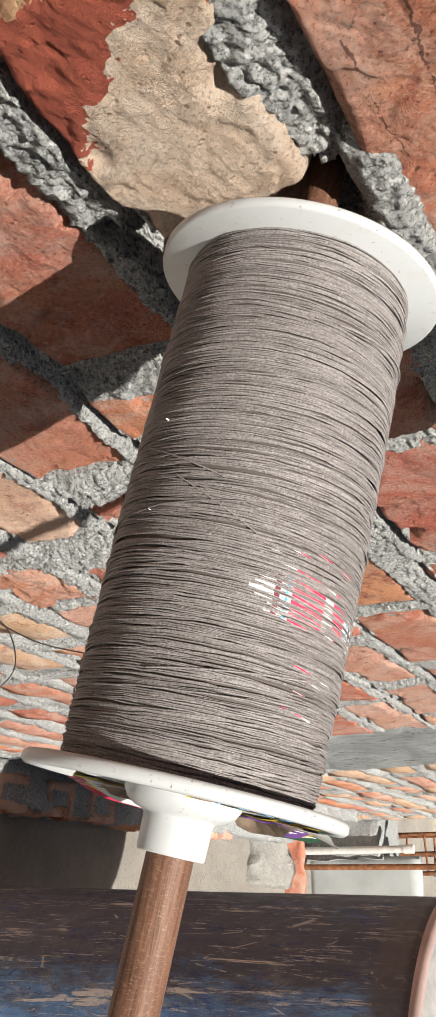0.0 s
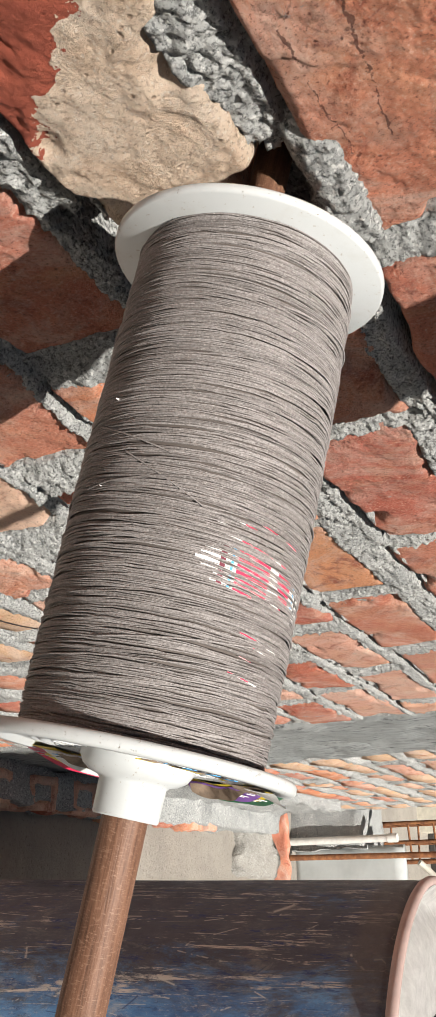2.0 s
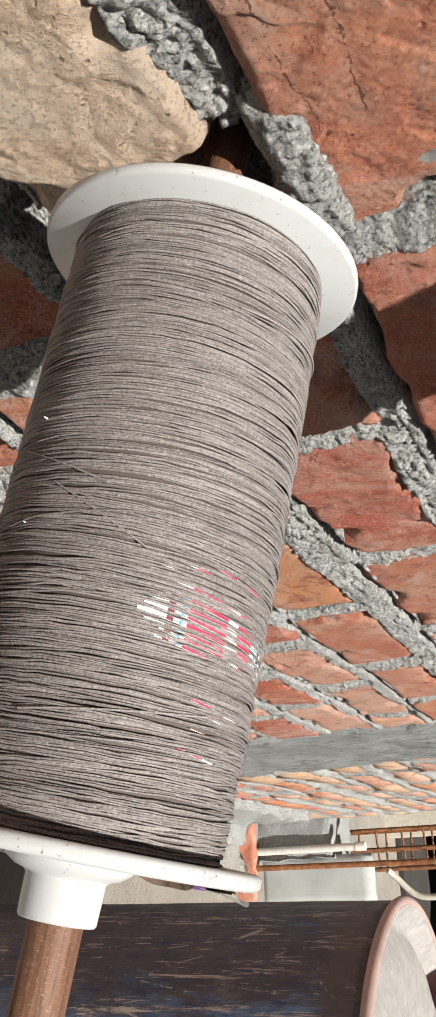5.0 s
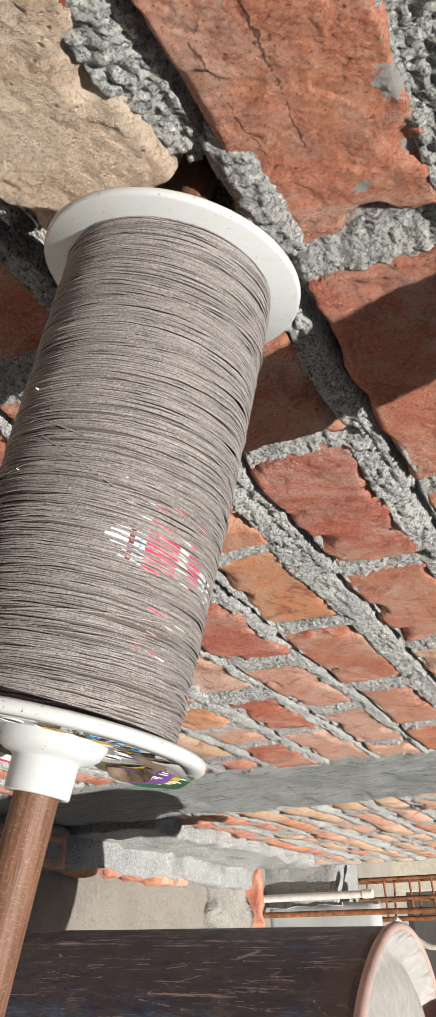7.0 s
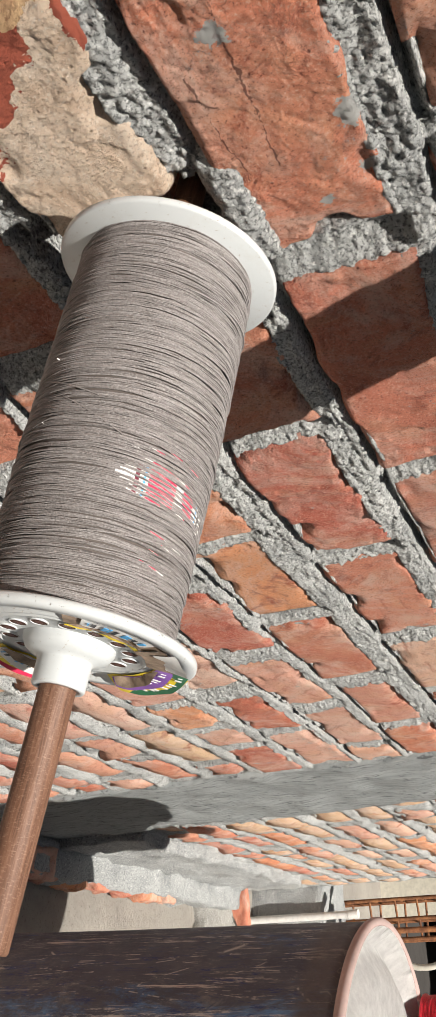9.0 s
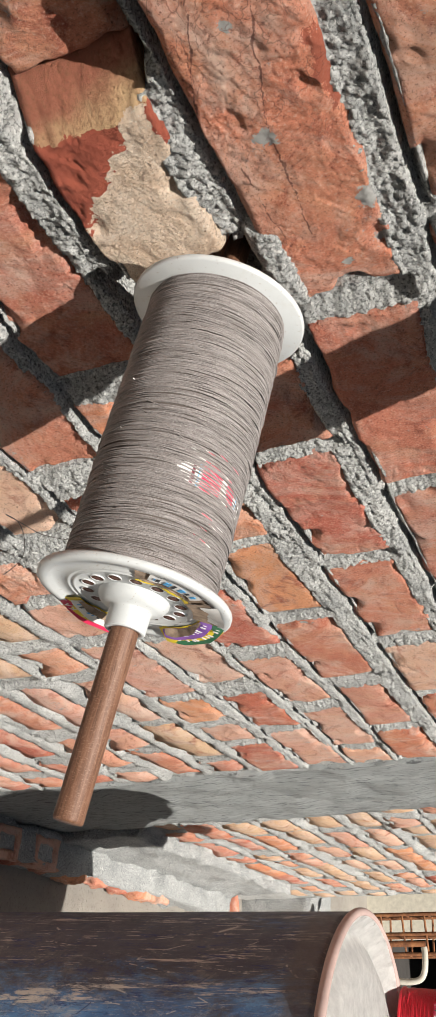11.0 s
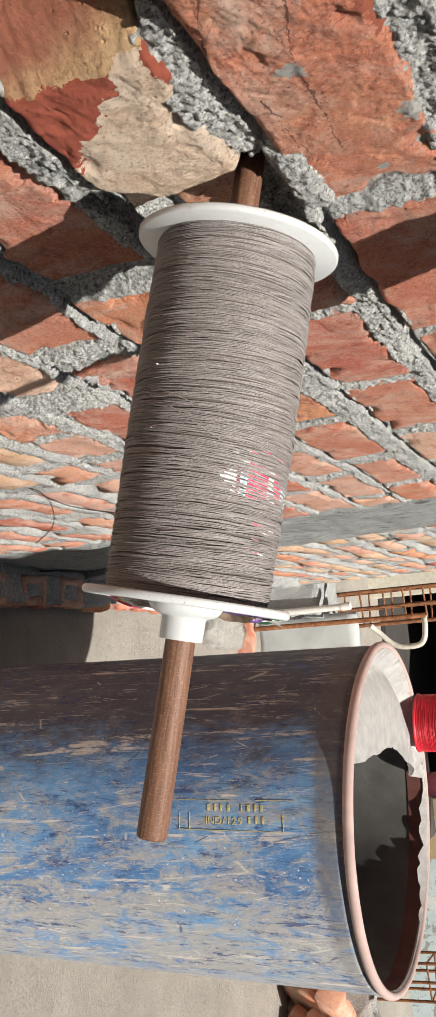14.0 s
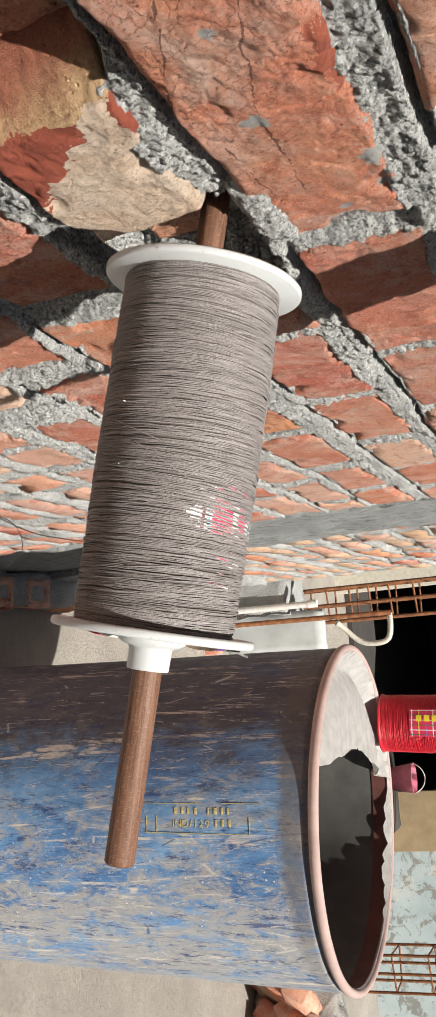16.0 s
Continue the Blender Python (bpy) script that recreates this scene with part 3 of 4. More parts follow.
def mortar_sheet(name, bricks, ys, zs, depth, hole=None, seed=3, cover=0.0, spill=0.0025):
    """The wall's body: an uneven face of mortar between the bricks, and the thickness behind it."""
    Y, Z = np.meshgrid(ys, zs)
    p = np.stack([np.zeros(Y.size), Y.ravel(), Z.ravel()], 1)
    h = -0.0016 + cover + 0.0020 * fbm(p, 24, 3, seed) + 0.0012 * fbm(p, 90, 4, seed + 5) + 0.0017 * fbm(p, 330, 2, seed + 9)
    h = h.reshape(Y.shape)
    # crumbly stretches of sandy lumps and pits between smoother, trowelled ones
    crumbly = np.clip(0.30 + 1.5 * fbm(p, 9, 2, seed + 61), 0.05, 1).reshape(Y.shape)
    for size, tall in ((0.0090, 0.0016), (0.0042, 0.0022)):
        d, own = clumps(Y, Z, size, seed + int(size * 9000))
        h += crumbly * tall * (np.clip(0.75 - d, -0.2, 0.75) * (0.4 + own) - 1.3 * (own > 0.86) * np.clip(0.8 - d, 0, 1))
    # where the mortar was smeared over the edges of the bricks
    smear = np.clip(fbm(p, 17, 4, seed + 71) - 0.12, 0, 0.8).reshape(Y.shape)
    inside = np.full(Y.shape, -1.0)
    for y0, y1, z0, z1, x, k in bricks:
        a, b = np.searchsorted(ys, (y0 - 0.03, y1 + 0.03))
        c, d = np.searchsorted(zs, (z0 - 0.03, z1 + 0.03))
        if b <= a or d <= c:
            continue
        yy, zz = Y[c:d, a:b], Z[c:d, a:b]
        deep = np.minimum(np.minimum(yy - y0, y1 - yy), np.minimum(zz - z0, z1 - zz))
        inside[c:d, a:b] = np.maximum(inside[c:d, a:b], deep)
        # mortar lies a little proud along the top edge of a brick and falls back under the one above
        above = np.clip(1 - np.abs(zz - z1 - 0.004) / 0.010, 0, 1) * ((yy > y0 - 0.01) & (yy < y1 + 0.01))
        below = np.clip(1 - np.abs(zz - z0 + 0.0018) / 0.0046, 0, 1) * ((yy > y0 - 0.01) & (yy < y1 + 0.01))
        ends = np.clip(1 - np.abs(yy - y1 - 0.012) / 0.012, 0, 1) * ((zz > z0 - 0.004) & (zz < z1 + 0.004))
        h[c:d, a:b] -= 0.011 * ends
        h[c:d, a:b] += 0.0012 * above - 0.026 * below * (0.65 + 0.35 * np.sin(yy * 41 + z0 * 90)) + (x if x < -0.01 else x * 0.5) * (deep > -0.012)
    h += 0.003 * smear * (inside > 0)
    h -= np.clip((inside - 0.003 - spill * smear) * 6.0, 0, 0.05)
    if hole is not None:
        h = hole(Y, Z, h)
    ny, nz = len(ys), len(zs)
    v = np.stack([h.ravel(), Y.ravel(), Z.ravel()], 1)
    q = grid_quads(nz, ny)
    # sides and back
    rim = np.concatenate([np.arange(ny), np.arange(1, nz) * ny + ny - 1, (nz - 1) * ny + np.arange(ny - 2, -1, -1), np.arange(nz - 2, 0, -1) * ny])
    back = v[rim].copy()
    back[:, 0] = -depth
    n0, m = len(v), len(rim)
    i = np.arange(m)
    j = (i + 1) % m
    side = np.stack([rim[j], rim[i], n0 + i, n0 + j], 1)
    y0, y1, z0, z1 = ys[0], ys[-1], zs[0], zs[-1]
    cap = np.array([(-depth, y0, z0), (-depth, y0, z1), (-depth, y1, z1), (-depth, y1, z0)])
    v = np.concatenate([v, back, cap])
    q = np.concatenate([q, side, [[n0 + m, n0 + m + 1, n0 + m + 2, n0 + m + 3]]])
    return raw_mesh(name, v, q, MORTAR)


def brick_mesh(length, high, deep, step, seed, rough=0.0018, round_off=0.0045, shape=None, material=None):
    """One brick, its face towards +x, with uneven faces, chipped edges and rounded corners. shape(y, z, x) may work the face further."""
    nu, nv = max(4, int(length / step)) + 1, max(3, int(high / step)) + 1
    u, w = np.linspace(-length / 2, length / 2, nu), np.linspace(-high / 2, high / 2, nv)
    Y, Z = np.meshgrid(u, w)
    y, z = Y.ravel(), Z.ravel()
    p = np.stack([np.full(y.size, seed * 3.7), y, z], 1)
    edge = np.minimum(length / 2 - np.abs(y), high / 2 - np.abs(z))
    r = round_off * (1 + 0.8 * fbm(p, 30, 2, seed))
    t = np.clip(1 - edge / np.maximum(r, 0.001), 0, 1)
    x = -0.8 * r * t * t + rough * fbm(p, 35, 4, seed + 3) + rough * 0.8 * fbm(p, 9, 2, seed + 8)
    if step < 0.004:
        # sandy relief on the bricks that are seen from close by
        turned = p @ np.array([[1, 0, 0], [0, 0.84, -0.54], [0, 0.54, 0.84]])
        x += 0.0004 * fbm(turned, 210, 4, seed + 33, 0.7)
        x -= 0.0016 * np.clip(fbm(turned, 130, 2, seed + 41) - 0.8, 0, 1)
        # sharp-edged flakes that have come off the face
        x -= 0.0011 * np.clip((fbm(turned, 26, 4, seed + 47) - 0.42) * 9, 0, 1) + 0.0007 * np.clip((fbm(turned, 60, 3, seed + 53) - 0.5) * 9, 0, 1)
    chips = np.clip(fbm(p, 24, 3, seed + 21) - 0.27, 0, 1) * np.clip(1 - edge / 0.02, 0, 1)
    x -= 0.028 * chips
    if shape:
        x, y, z = shape(y, z, x)
    border = (edge < 1e-6)
    y = y + 0.0030 * fbm(p, 28, 3, seed + 11) * (0.4 + 0.6 * border)
    z = z + 0.0026 * fbm(p, 28, 3, seed + 13) * (0.4 + 0.6 * border)
    v = np.stack([x, y, z], 1)
    q = grid_quads(nv, nu)
    rim = np.concatenate([np.arange(nu), np.arange(1, nv) * nu + nu - 1, (nv - 1) * nu + np.arange(nu - 2, -1, -1), np.arange(nv - 2, 0, -1) * nu])
    back = v[rim].copy()
    back[:, 0] = -deep
    i = np.arange(len(rim))
    j = (i + 1) % len(rim)
    q = np.concatenate([q, np.stack([rim[j], rim[i], len(v) + i, len(v) + j], 1)])
    return raw_mesh("brick", np.concatenate([v, back]), q, material or RED)


# ---- the large structure ----
# ground out of view, set low and dark so little light bounces up
ground = tagged(new("ground", raw_mesh("ground", [(-400, -400, -3.4), (400, -400, -3.4), (400, 400, -3.4), (-400, 400, -3.4)], [[0, 1, 2, 3]], EARTH, False)), "unseen dull brown earth set low and dark to bounce little light", "ground", kind="structure")
floor = new("floor", None)
tagged(floor, "worn grey cement terrace floor", "floor", kind="structure")
part("screed", box((-0.23, -3.0, -0.35), (3.0, 9.0, 0.0)), SCREED, floor)
# unseen parapet, added to shade the floor edge and weaken fill light
parapet = new("wall_6", None)
tagged(parapet, "plain grey plastered parapet added out of view to cut bounced light", "wall", kind="structure")
part("unseen_parapet", box((3.0, -3.0, -3.4), (3.2, 9.0, 1.1)), PLASTER, parapet)
part("unseen_parapet", box((-0.23, -3.2, -3.4), (3.2, -3.0, 1.1)), PLASTER, parapet)
part("house_wall", box((-0.23, -3.0, -3.4), (-0.03, 9.0, -0.35)), PLASTER, parapet)

HOLE_Y, HOLE_Z = 0.3175, 1.2441


def stick_hole(Y, Z, h):
    """The gap that the spool's stick is pushed into, beside the snapped brick."""
    wob = 0.012 * fbm(np.stack([Y.ravel() * 0, Y.ravel(), Z.ravel()], 1), 45, 3, 77).reshape(Y.shape)
    d = np.maximum(np.abs(Y - 0.352) / 0.056, np.abs(Z - 1.234) / 0.028) + wob * 14
    low = np.maximum(np.abs(Y - 0.356) / 0.06, np.abs(Z - 1.205) / 0.048) + wob * 8
    h = np.where(low < 1, np.minimum(h, -0.05), h)
    h = np.where(d < 1, -0.12, h)
    # no mortar where the snapped brick meets the one behind it
    h = np.where((np.abs(Y - 0.145) < 0.03) & (np.abs(Z - 1.212) < 0.040), np.minimum(h, -0.05), h)
    # a lump of mortar squeezed out beside the snapped brick
    lump = np.exp(-(((Y - 0.255) / 0.036) ** 4 + ((Z - 1.2625) / 0.0085) ** 4))
    spill = np.exp(-(((Y - 0.325) / 0.042) ** 4 + ((Z - 1.274) / 0.012) ** 4))
    grain, own = clumps(Y, Z, 0.0048, 88)
    rough = 0.0040 * (np.clip(0.8 - grain, 0, 0.8) * (0.3 + own) - 0.5)
    h = np.where((spill > 0.3) & (d > 1), np.maximum(h, -0.004 + 0.014 * spill + rough), h)
    return np.where((lump > 0.3) & (d > 1), np.maximum(h, -0.019 + 0.014 * lump + rough), h)


near_bricks = [(a, b, c, d, -0.024 if k == -1 and b < 0.16 else x, k) for a, b, c, d, x, k in lay(-0.6, 1.645, -12, 9, 5, NEAR)]
wall_1 = new("wall_1", mortar_sheet("wall_1", near_bricks, spread(-0.6, 1.655, 0.06, 0.80, 0.0017, 0.005), spread(0.0, 2.25, 0.80, 1.46, 0.0017, 0.007), 0.23, stick_hole))
tagged(wall_1, "unplastered red brick wall with thick rough grey mortar joints", "wall", kind="structure")
far_bricks = lay(2.10, 3.55, -11, 9, 9, {})
wall_2 = new("wall_2", mortar_sheet("wall_2", far_bricks, np.arange(2.085, 3.58, 0.007), np.arange(0.0, 2.25, 0.007), 0.23, None, 40, 0.0, 0.006))
tagged(wall_2, "red brick wall smeared with mortar beyond the concrete column", "wall", kind="structure")


def uneven_block(name, lo, hi, material, step, amp, seed, axes=(0, 1, 2)):
    """A cast or plastered block: a box with many faces, worn and lumpy."""
    bm = box(lo, hi)
    bm.edges.ensure_lookup_table()
    for i in range(3):
        cuts = int((hi[i] - lo[i]) / step)
        if cuts > 0:
            es = [e for e in bm.edges if abs(abs(e.verts[0].co[i] - e.verts[1].co[i]) - (hi[i] - lo[i])) < 1e-6]
            bmesh.ops.subdivide_edges(bm, edges=es, cuts=cuts, use_grid_fill=True)
    co = np.array([v.co for v in bm.verts])
    d = np.stack([fbm(co, 16, 4, seed + 31 * i) * amp * (i in axes) for i in range(3)], 1)
    for v, o in zip(bm.verts, d):
        v.co += Vector(o)
    me = bpy.data.meshes.new(name)
    bm.to_mesh(me)
    bm.free()
    for p in me.polygons:
        p.use_smooth = True
    me.materials.append(material)
    return me


column_1 = tagged(new("column_1", uneven_block("column_1", (-0.23, 1.655, 0), (0.004, 2.085, 2.25), COLUMN, 0.02, 0.006, 3, (0, 1))), "grey concrete column cast between two brick walls", "column", kind="structure")


# ---- the kite thread spool on its stick ----
AXIS = Vector((0.97402, -0.05028, -0.22081))


def axis_pose(at, out):
    """The pose whose z axis points along out, x axis as near to up as may be."""
    z = out.normalized()
    y = z.cross(Vector((0, 0, 1))).normalized()
    x = y.cross(z)
    m = Matrix((x, y, z)).transposed().to_4x4()
    m.translation = at
    return m


FLANGE_IN, FLANGE_OUT, TIP = 0.0369, 0.2349, 0.3610


def winding(lo, hi, radius, count, seed, wire=0.00034, segs=64):
    """Loop after loop of thread, each a thin closed ring, tilted and sunk a little differently; neighbours lean alike."""
    rng = np.random.default_rng(seed)
    a = np.linspace(0, 2 * np.pi, segs, endpoint=False)
    loops = []
    h = np.linspace(lo, hi, count) + rng.normal(0, 0.00030, count)
    f = np.linspace(0, 1, count)
    sway = sum(np.sin(f * k * 6.28 + s) / k for k, s in ((2, 0.4), (5, 2.1), (9, 4.0)))
    tilt_c = 0.0022 * sway + rng.normal(0, 0.0009, count)
    tilt_s = 0.0020 * np.roll(sway, count // 3) + rng.normal(0, 0.0009, count)
    stray = rng.random(count) < 0.05
    tilt_c[stray] += rng.normal(0, 0.004, stray.sum())
    phase = rng.uniform(0, 6.28, count)
    sink = np.abs(rng.normal(0, 0.00042, count)) - 0.0004 * stray
    for i in range(count):
        bulge = radius - 0.0012 * (2 * f[i] - 1) ** 2
        r = bulge - sink[i] + 0.00016 * np.sin(a * 3 + phase[i]) + 0.0004 * lattice(np.stack([np.cos(a) * 3, np.sin(a) * 3, np.full(segs, f[i] * 26)], 1), seed)
        z = np.clip(h[i] + tilt_c[i] * np.cos(a) + tilt_s[i] * np.sin(a) + 0.00030 * np.sin(2 * a + phase[i]) + 0.00016 * np.sin(5 * a + phase[i] * 3) + 0.00030 * lattice(np.stack([np.cos(a) * 9, np.sin(a) * 9, np.full(segs, f[i] * 150)], 1), seed + 5), lo, hi)
        ring = []
        for s in range(4):
            c, w = math.cos(s * math.pi / 2), math.sin(s * math.pi / 2)
            ring.append(np.stack([(r + wire * c) * np.cos(a), (r + wire * c) * np.sin(a), z + wire * w], 1))
        loops.append(np.concatenate(ring))
    q1 = np.concatenate([grid_quads(4, segs, True), np.stack([3 * segs + np.arange(segs), 3 * segs + (np.arange(segs) + 1) % segs, (np.arange(segs) + 1) % segs, np.arange(segs)], 1)])
    v = np.concatenate(loops)
    q = np.concatenate([q1 + i * 4 * segs for i in range(count)])
    return v, q


def flange_profile(z0, outward, dish):
    """A thin disc with a rounded, slightly raised rim; outward: +1 or -1 along the axis; dish: depth of the hollow in its outer face."""
    R, T = R_FLANGE, THICK
    s = outward
    return [(0.009, z0), (R - 0.001, z0), (R, z0 + s * 0.0012), (R, z0 + s * (T - 0.0012)), (R - 0.0012, z0 + s * T), (R - 0.0065, z0 + s * T), (R - 0.008, z0 + s * (T - dish)),
            (R - 0.0165, z0 + s * (T - dish)), (R - 0.0172, z0 + s * (T - dish + 0.0006)), (R - 0.0182, z0 + s * (T - dish + 0.0006)), (R - 0.0188, z0 + s * (T - dish)),
            (R - 0.0200, z0 + s * (T - dish)), (R - 0.0206, z0 + s * (T - dish + 0.0007)), (R - 0.0216, z0 + s * (T - dish + 0.0007)), (R - 0.0222, z0 + s * (T - dish)), (0.009, z0 + s * (T - dish))]


def hump(f):
    """How far a torn label stands off, along its length."""
    return math.sin(math.pi * 0.75 * f)


def arc_patch(r0, r1, a0, a1, z, seed, ragged=0.0, lift=0.0, n=26):
    """A torn sheet on a flange's face, between two radii and two angles."""
    rows = []
    for i in range(n):
        f = i / (n - 1)
        a = radians(a0 + (a1 - a0) * f)
        e = ragged * lattice(np.array([[f * 9 + seed, 0.3, 0.7]]), seed)[0]
        g = ragged * lattice(np.array([[f * 11 + seed, 5.3, 0.7]]), seed)[0]
        fade = 1 - 0.55 * ragged * 60 * (abs(f - 0.5) * 2) ** 6
        for j in range(4):
            r = (r0 + g) + (r1 + e - r0 - g) * fade * j / 3
            rows.append((r * math.cos(a), r * math.sin(a), z + lift * hump(f) * j / 3 + 0.0003 * math.sin(f * 13 + j)))
    return rows, grid_quads(n, 4)


def thread_spool(at, out, name="thread_spool", label="", torn=True):
    root = thing(name, label, "thread spool", axis_pose(at, out))
    v, q = lathe([(R_THREAD - 0.0018, FLANGE_IN + THICK), (R_THREAD - 0.0012, (FLANGE_IN + FLANGE_OUT) / 2), (R_THREAD - 0.0020, FLANGE_OUT)], 64)
    child("thread_core", raw_mesh("thread_core", v, q, CORE), root)
    v, q = winding(FLANGE_IN + THICK + 0.0005, FLANGE_OUT - 0.0006, R_THREAD, 660, 4, 0.00035)
    tagged(child("thread_winding", raw_mesh("thread_winding", v, q, THREAD), root, "hundreds of turns of grey-brown thread"), kind="stuff")
    v, q = lathe(flange_profile(FLANGE_IN + THICK, -1, 0.001), 96)
    child("flange", raw_mesh("flange", v, q, WHITE), root, "white plastic end disc against the wall")
    v, q = lathe(flange_profile(FLANGE_OUT, 1, 0.0022), 96)
    child("flange", raw_mesh("flange", v, q, WHITE), root, "white plastic end disc with torn labels")
    z = FLANGE_OUT + THICK - 0.0022
    v, q = lathe([(0.0205, z), (0.0202, z + 0.0020), (0.0186, z + 0.0048), (0.0156, z + 0.0068), (0.0128, z + 0.0076), (0.0119, z + 0.0086), (0.0116, z + 0.0196), (0.0111, z + 0.0203), (0.0084, z + 0.0203), (0.0084, z - 0.004)], 56)
    child("hub", raw_mesh("hub", v, q, WHITE), root, "white stepped collar round the stick")
    v, q = lathe([(0.0001, -0.105), (0.0078, -0.105), (0.0079, 0.02), (0.0080, TIP - 0.0012), (0.0072, TIP), (0.0001, TIP)], 40, 0.0003, 8)
    child("stick", raw_mesh("stick", v, q, WOOD), root, "round brown wooden stick")
    # moulded holes round the hub: flat dark discs paint their inner shade, brown cores on top
    for i in range(14):
        a = radians(i * 360 / 14 + 9)
        v, q = lathe([(0.0041, 0.0), (0.0040, 0.0006), (0.0036, 0.0006), (0.0035, 0.0001)], 18)
        child("hole_rim", raw_mesh("hole_rim", v, q, WHITE), root, m=pose(0.0272 * math.cos(a), 0.0272 * math.sin(a), z))
        v, q = lathe([(0.0036, 0.0), (0.0016, 0.0001)], 18)
        child("hole", raw_mesh("hole", v, q, HOLLOW), root, "dark brown hole", pose(0.0272 * math.cos(a), 0.0272 * math.sin(a), z + 0.0003))
        v, q = lathe([(0.0016, 0.0), (0.0001, 0.0)], 12)
        child("hole_core", raw_mesh("hole_core", v, q, BROWN), root, m=pose(0.0272 * math.cos(a), 0.0272 * math.sin(a), z + 0.0004))
    if not torn:
        return root
    # remnants of the printed paper labels
    scraps = (
        (0.0345, 0.0500, 62, 1, TORN, 0.0, "", 0.0010), (0.0392, 0.0480, 52, 10, PAPER, 0.0, "bars", 0.0016), (0.0338, 0.0362, 61, 3, YELLOW, 0.0, "", 0.0018), (0.0362, 0.0376, 58, 5, TORN, 0.0, "", 0.0018), (0.0490, 0.0504, 50, 4, BLACK, 0.0, "", 0.0018),
        (0.0345, 0.0490, 6, -30, TORN, 0.001, "", 0.0026), (0.0430, 0.0535, 2, -24, PAPER, 0.003, "", 0.0032),
        (0.0380, 0.0548, -32, -94, YELLOW, 0.0042, "", 0.0012), (0.0390, 0.0466, -34, -91, VIOLET, 0.0042, "bars", 0.0018), (0.0470, 0.0540, -34, -89, GREEN, 0.0042, "bars", 0.0018), (0.0372, 0.0400, -36, -86, TORN, 0.0042, "", 0.0026),
        (0.0372, 0.0562, 184, 247, YELLOW, 0.0055, "", 0.0012), (0.0380, 0.0474, 188, 244, PAPER, 0.0055, "bars", 0.0018), (0.0476, 0.0550, 186, 245, CRIMSON, 0.0055, "text", 0.0018), (0.0362, 0.0400, 188, 226, TORN, 0.003, "", 0.0026))
    for r0, r1, a0, a1, ink, lift, words, layer in scraps:
        sheet, q = arc_patch(r0, r1, a0, a1, z + layer, int(a0 + 300 + r0 * 9000), 0.0010, lift)
        piece = child("label_remnant", raw_mesh("label_remnant", sheet, q, ink), root, "torn scrap of a printed label")
        mid = (r0 + r1) / 2
        if words == "bars":
            for k in range(9):
                f = (k + 1 + 0.3 * math.sin(k * 4.1)) / 10.5
                a = radians(a0 + (a1 - a0) * f)
                tall, wide = (r1 - r0) * (0.16 + 0.12 * abs(math.sin(k * 2.7))), 0.0004 + 0.0006 * abs(math.sin(k * 5.3))
                part("print_bar", box((-tall, -wide, 0), (tall, wide, 0.0002)), (CYAN, BLACK, CYAN)[k % 3] if ink is PAPER else PAPER, piece, m=pose(mid * math.cos(a), mid * math.sin(a), z + layer + 0.0004 + lift * hump(f) * 0.55, 0, 0, math.degrees(a)))
        if words == "text":
            for k, ch in enumerate("BAREILLY KA"):
                if ch == " ":
                    continue
                f = 0.96 - k * 0.085
                a = radians(a0 + (a1 - a0) * f)
                child("letter", lettering(ch, 0.0068, PAPER, 0.0001), piece, m=pose(mid * math.cos(a), mid * math.sin(a), z + layer + 0.0005 + lift * hump(f) * 0.55, 0, 0, math.degrees(a) + 90 + 180))
    # lint caught on the thread, and a strand that runs aslant over the turns
    for lz, la, size in ((0.1188, 110, 0.0016), (0.1524, 107, 0.0008), (0.1010, 35, 0.0006), (0.143, 70, 0.0005)):
        v, q = lathe([(0.0001, -size), (size * 0.18, -size * 0.6), (size * 0.26, 0), (size * 0.18, size * 0.7), (0.0001, size)], 8)
        a = radians(la)
        child("lint", raw_mesh("lint", v, q, PAPER), root, m=pose((R_THREAD + 0.0002) * math.cos(a), (R_THREAD + 0.0002) * math.sin(a), lz, 90, 0, la + 90))
    for z0, a0, z1, a1 in ((0.140, 97, 0.1563, 56), (0.128, 120, 0.1395, 75), (0.205, 88, 0.197, 20), (0.075, 40, 0.070, -40)):
        way = [((R_THREAD + 0.0001) * math.cos(radians(a0 + (a1 - a0) * i / 14)), (R_THREAD + 0.0001) * math.sin(radians(a0 + (a1 - a0) * i / 14)), z0 + (z1 - z0) * i / 14) for i in range(15)]
        child("stray_strand", tube(way, 0.00034, THREAD, "stray_strand", sides=1), root)
    # the paper label that shows between the turns of thread
    def slip(z0, z1, a0, a1, ink, up=0.0):
        n = max(3, int(abs(a1 - a0) / 3))
        a = np.radians(np.linspace(a0, a1, n))
        r = R_THREAD - 0.00002 + up - 0.0012 * (2 * ((z0 + z1) / 2 - FLANGE_IN) / (FLANGE_OUT - FLANGE_IN) - 1) ** 2
        skew = -0.00009 * (np.degrees(a) - 25)
        v = np.concatenate([np.stack([r * np.cos(a), r * np.sin(a), zz + skew], 1) for zz in (z0, z1)])
        child("label_slip", raw_mesh("label_slip", v, grid_quads(2, n), ink), root)
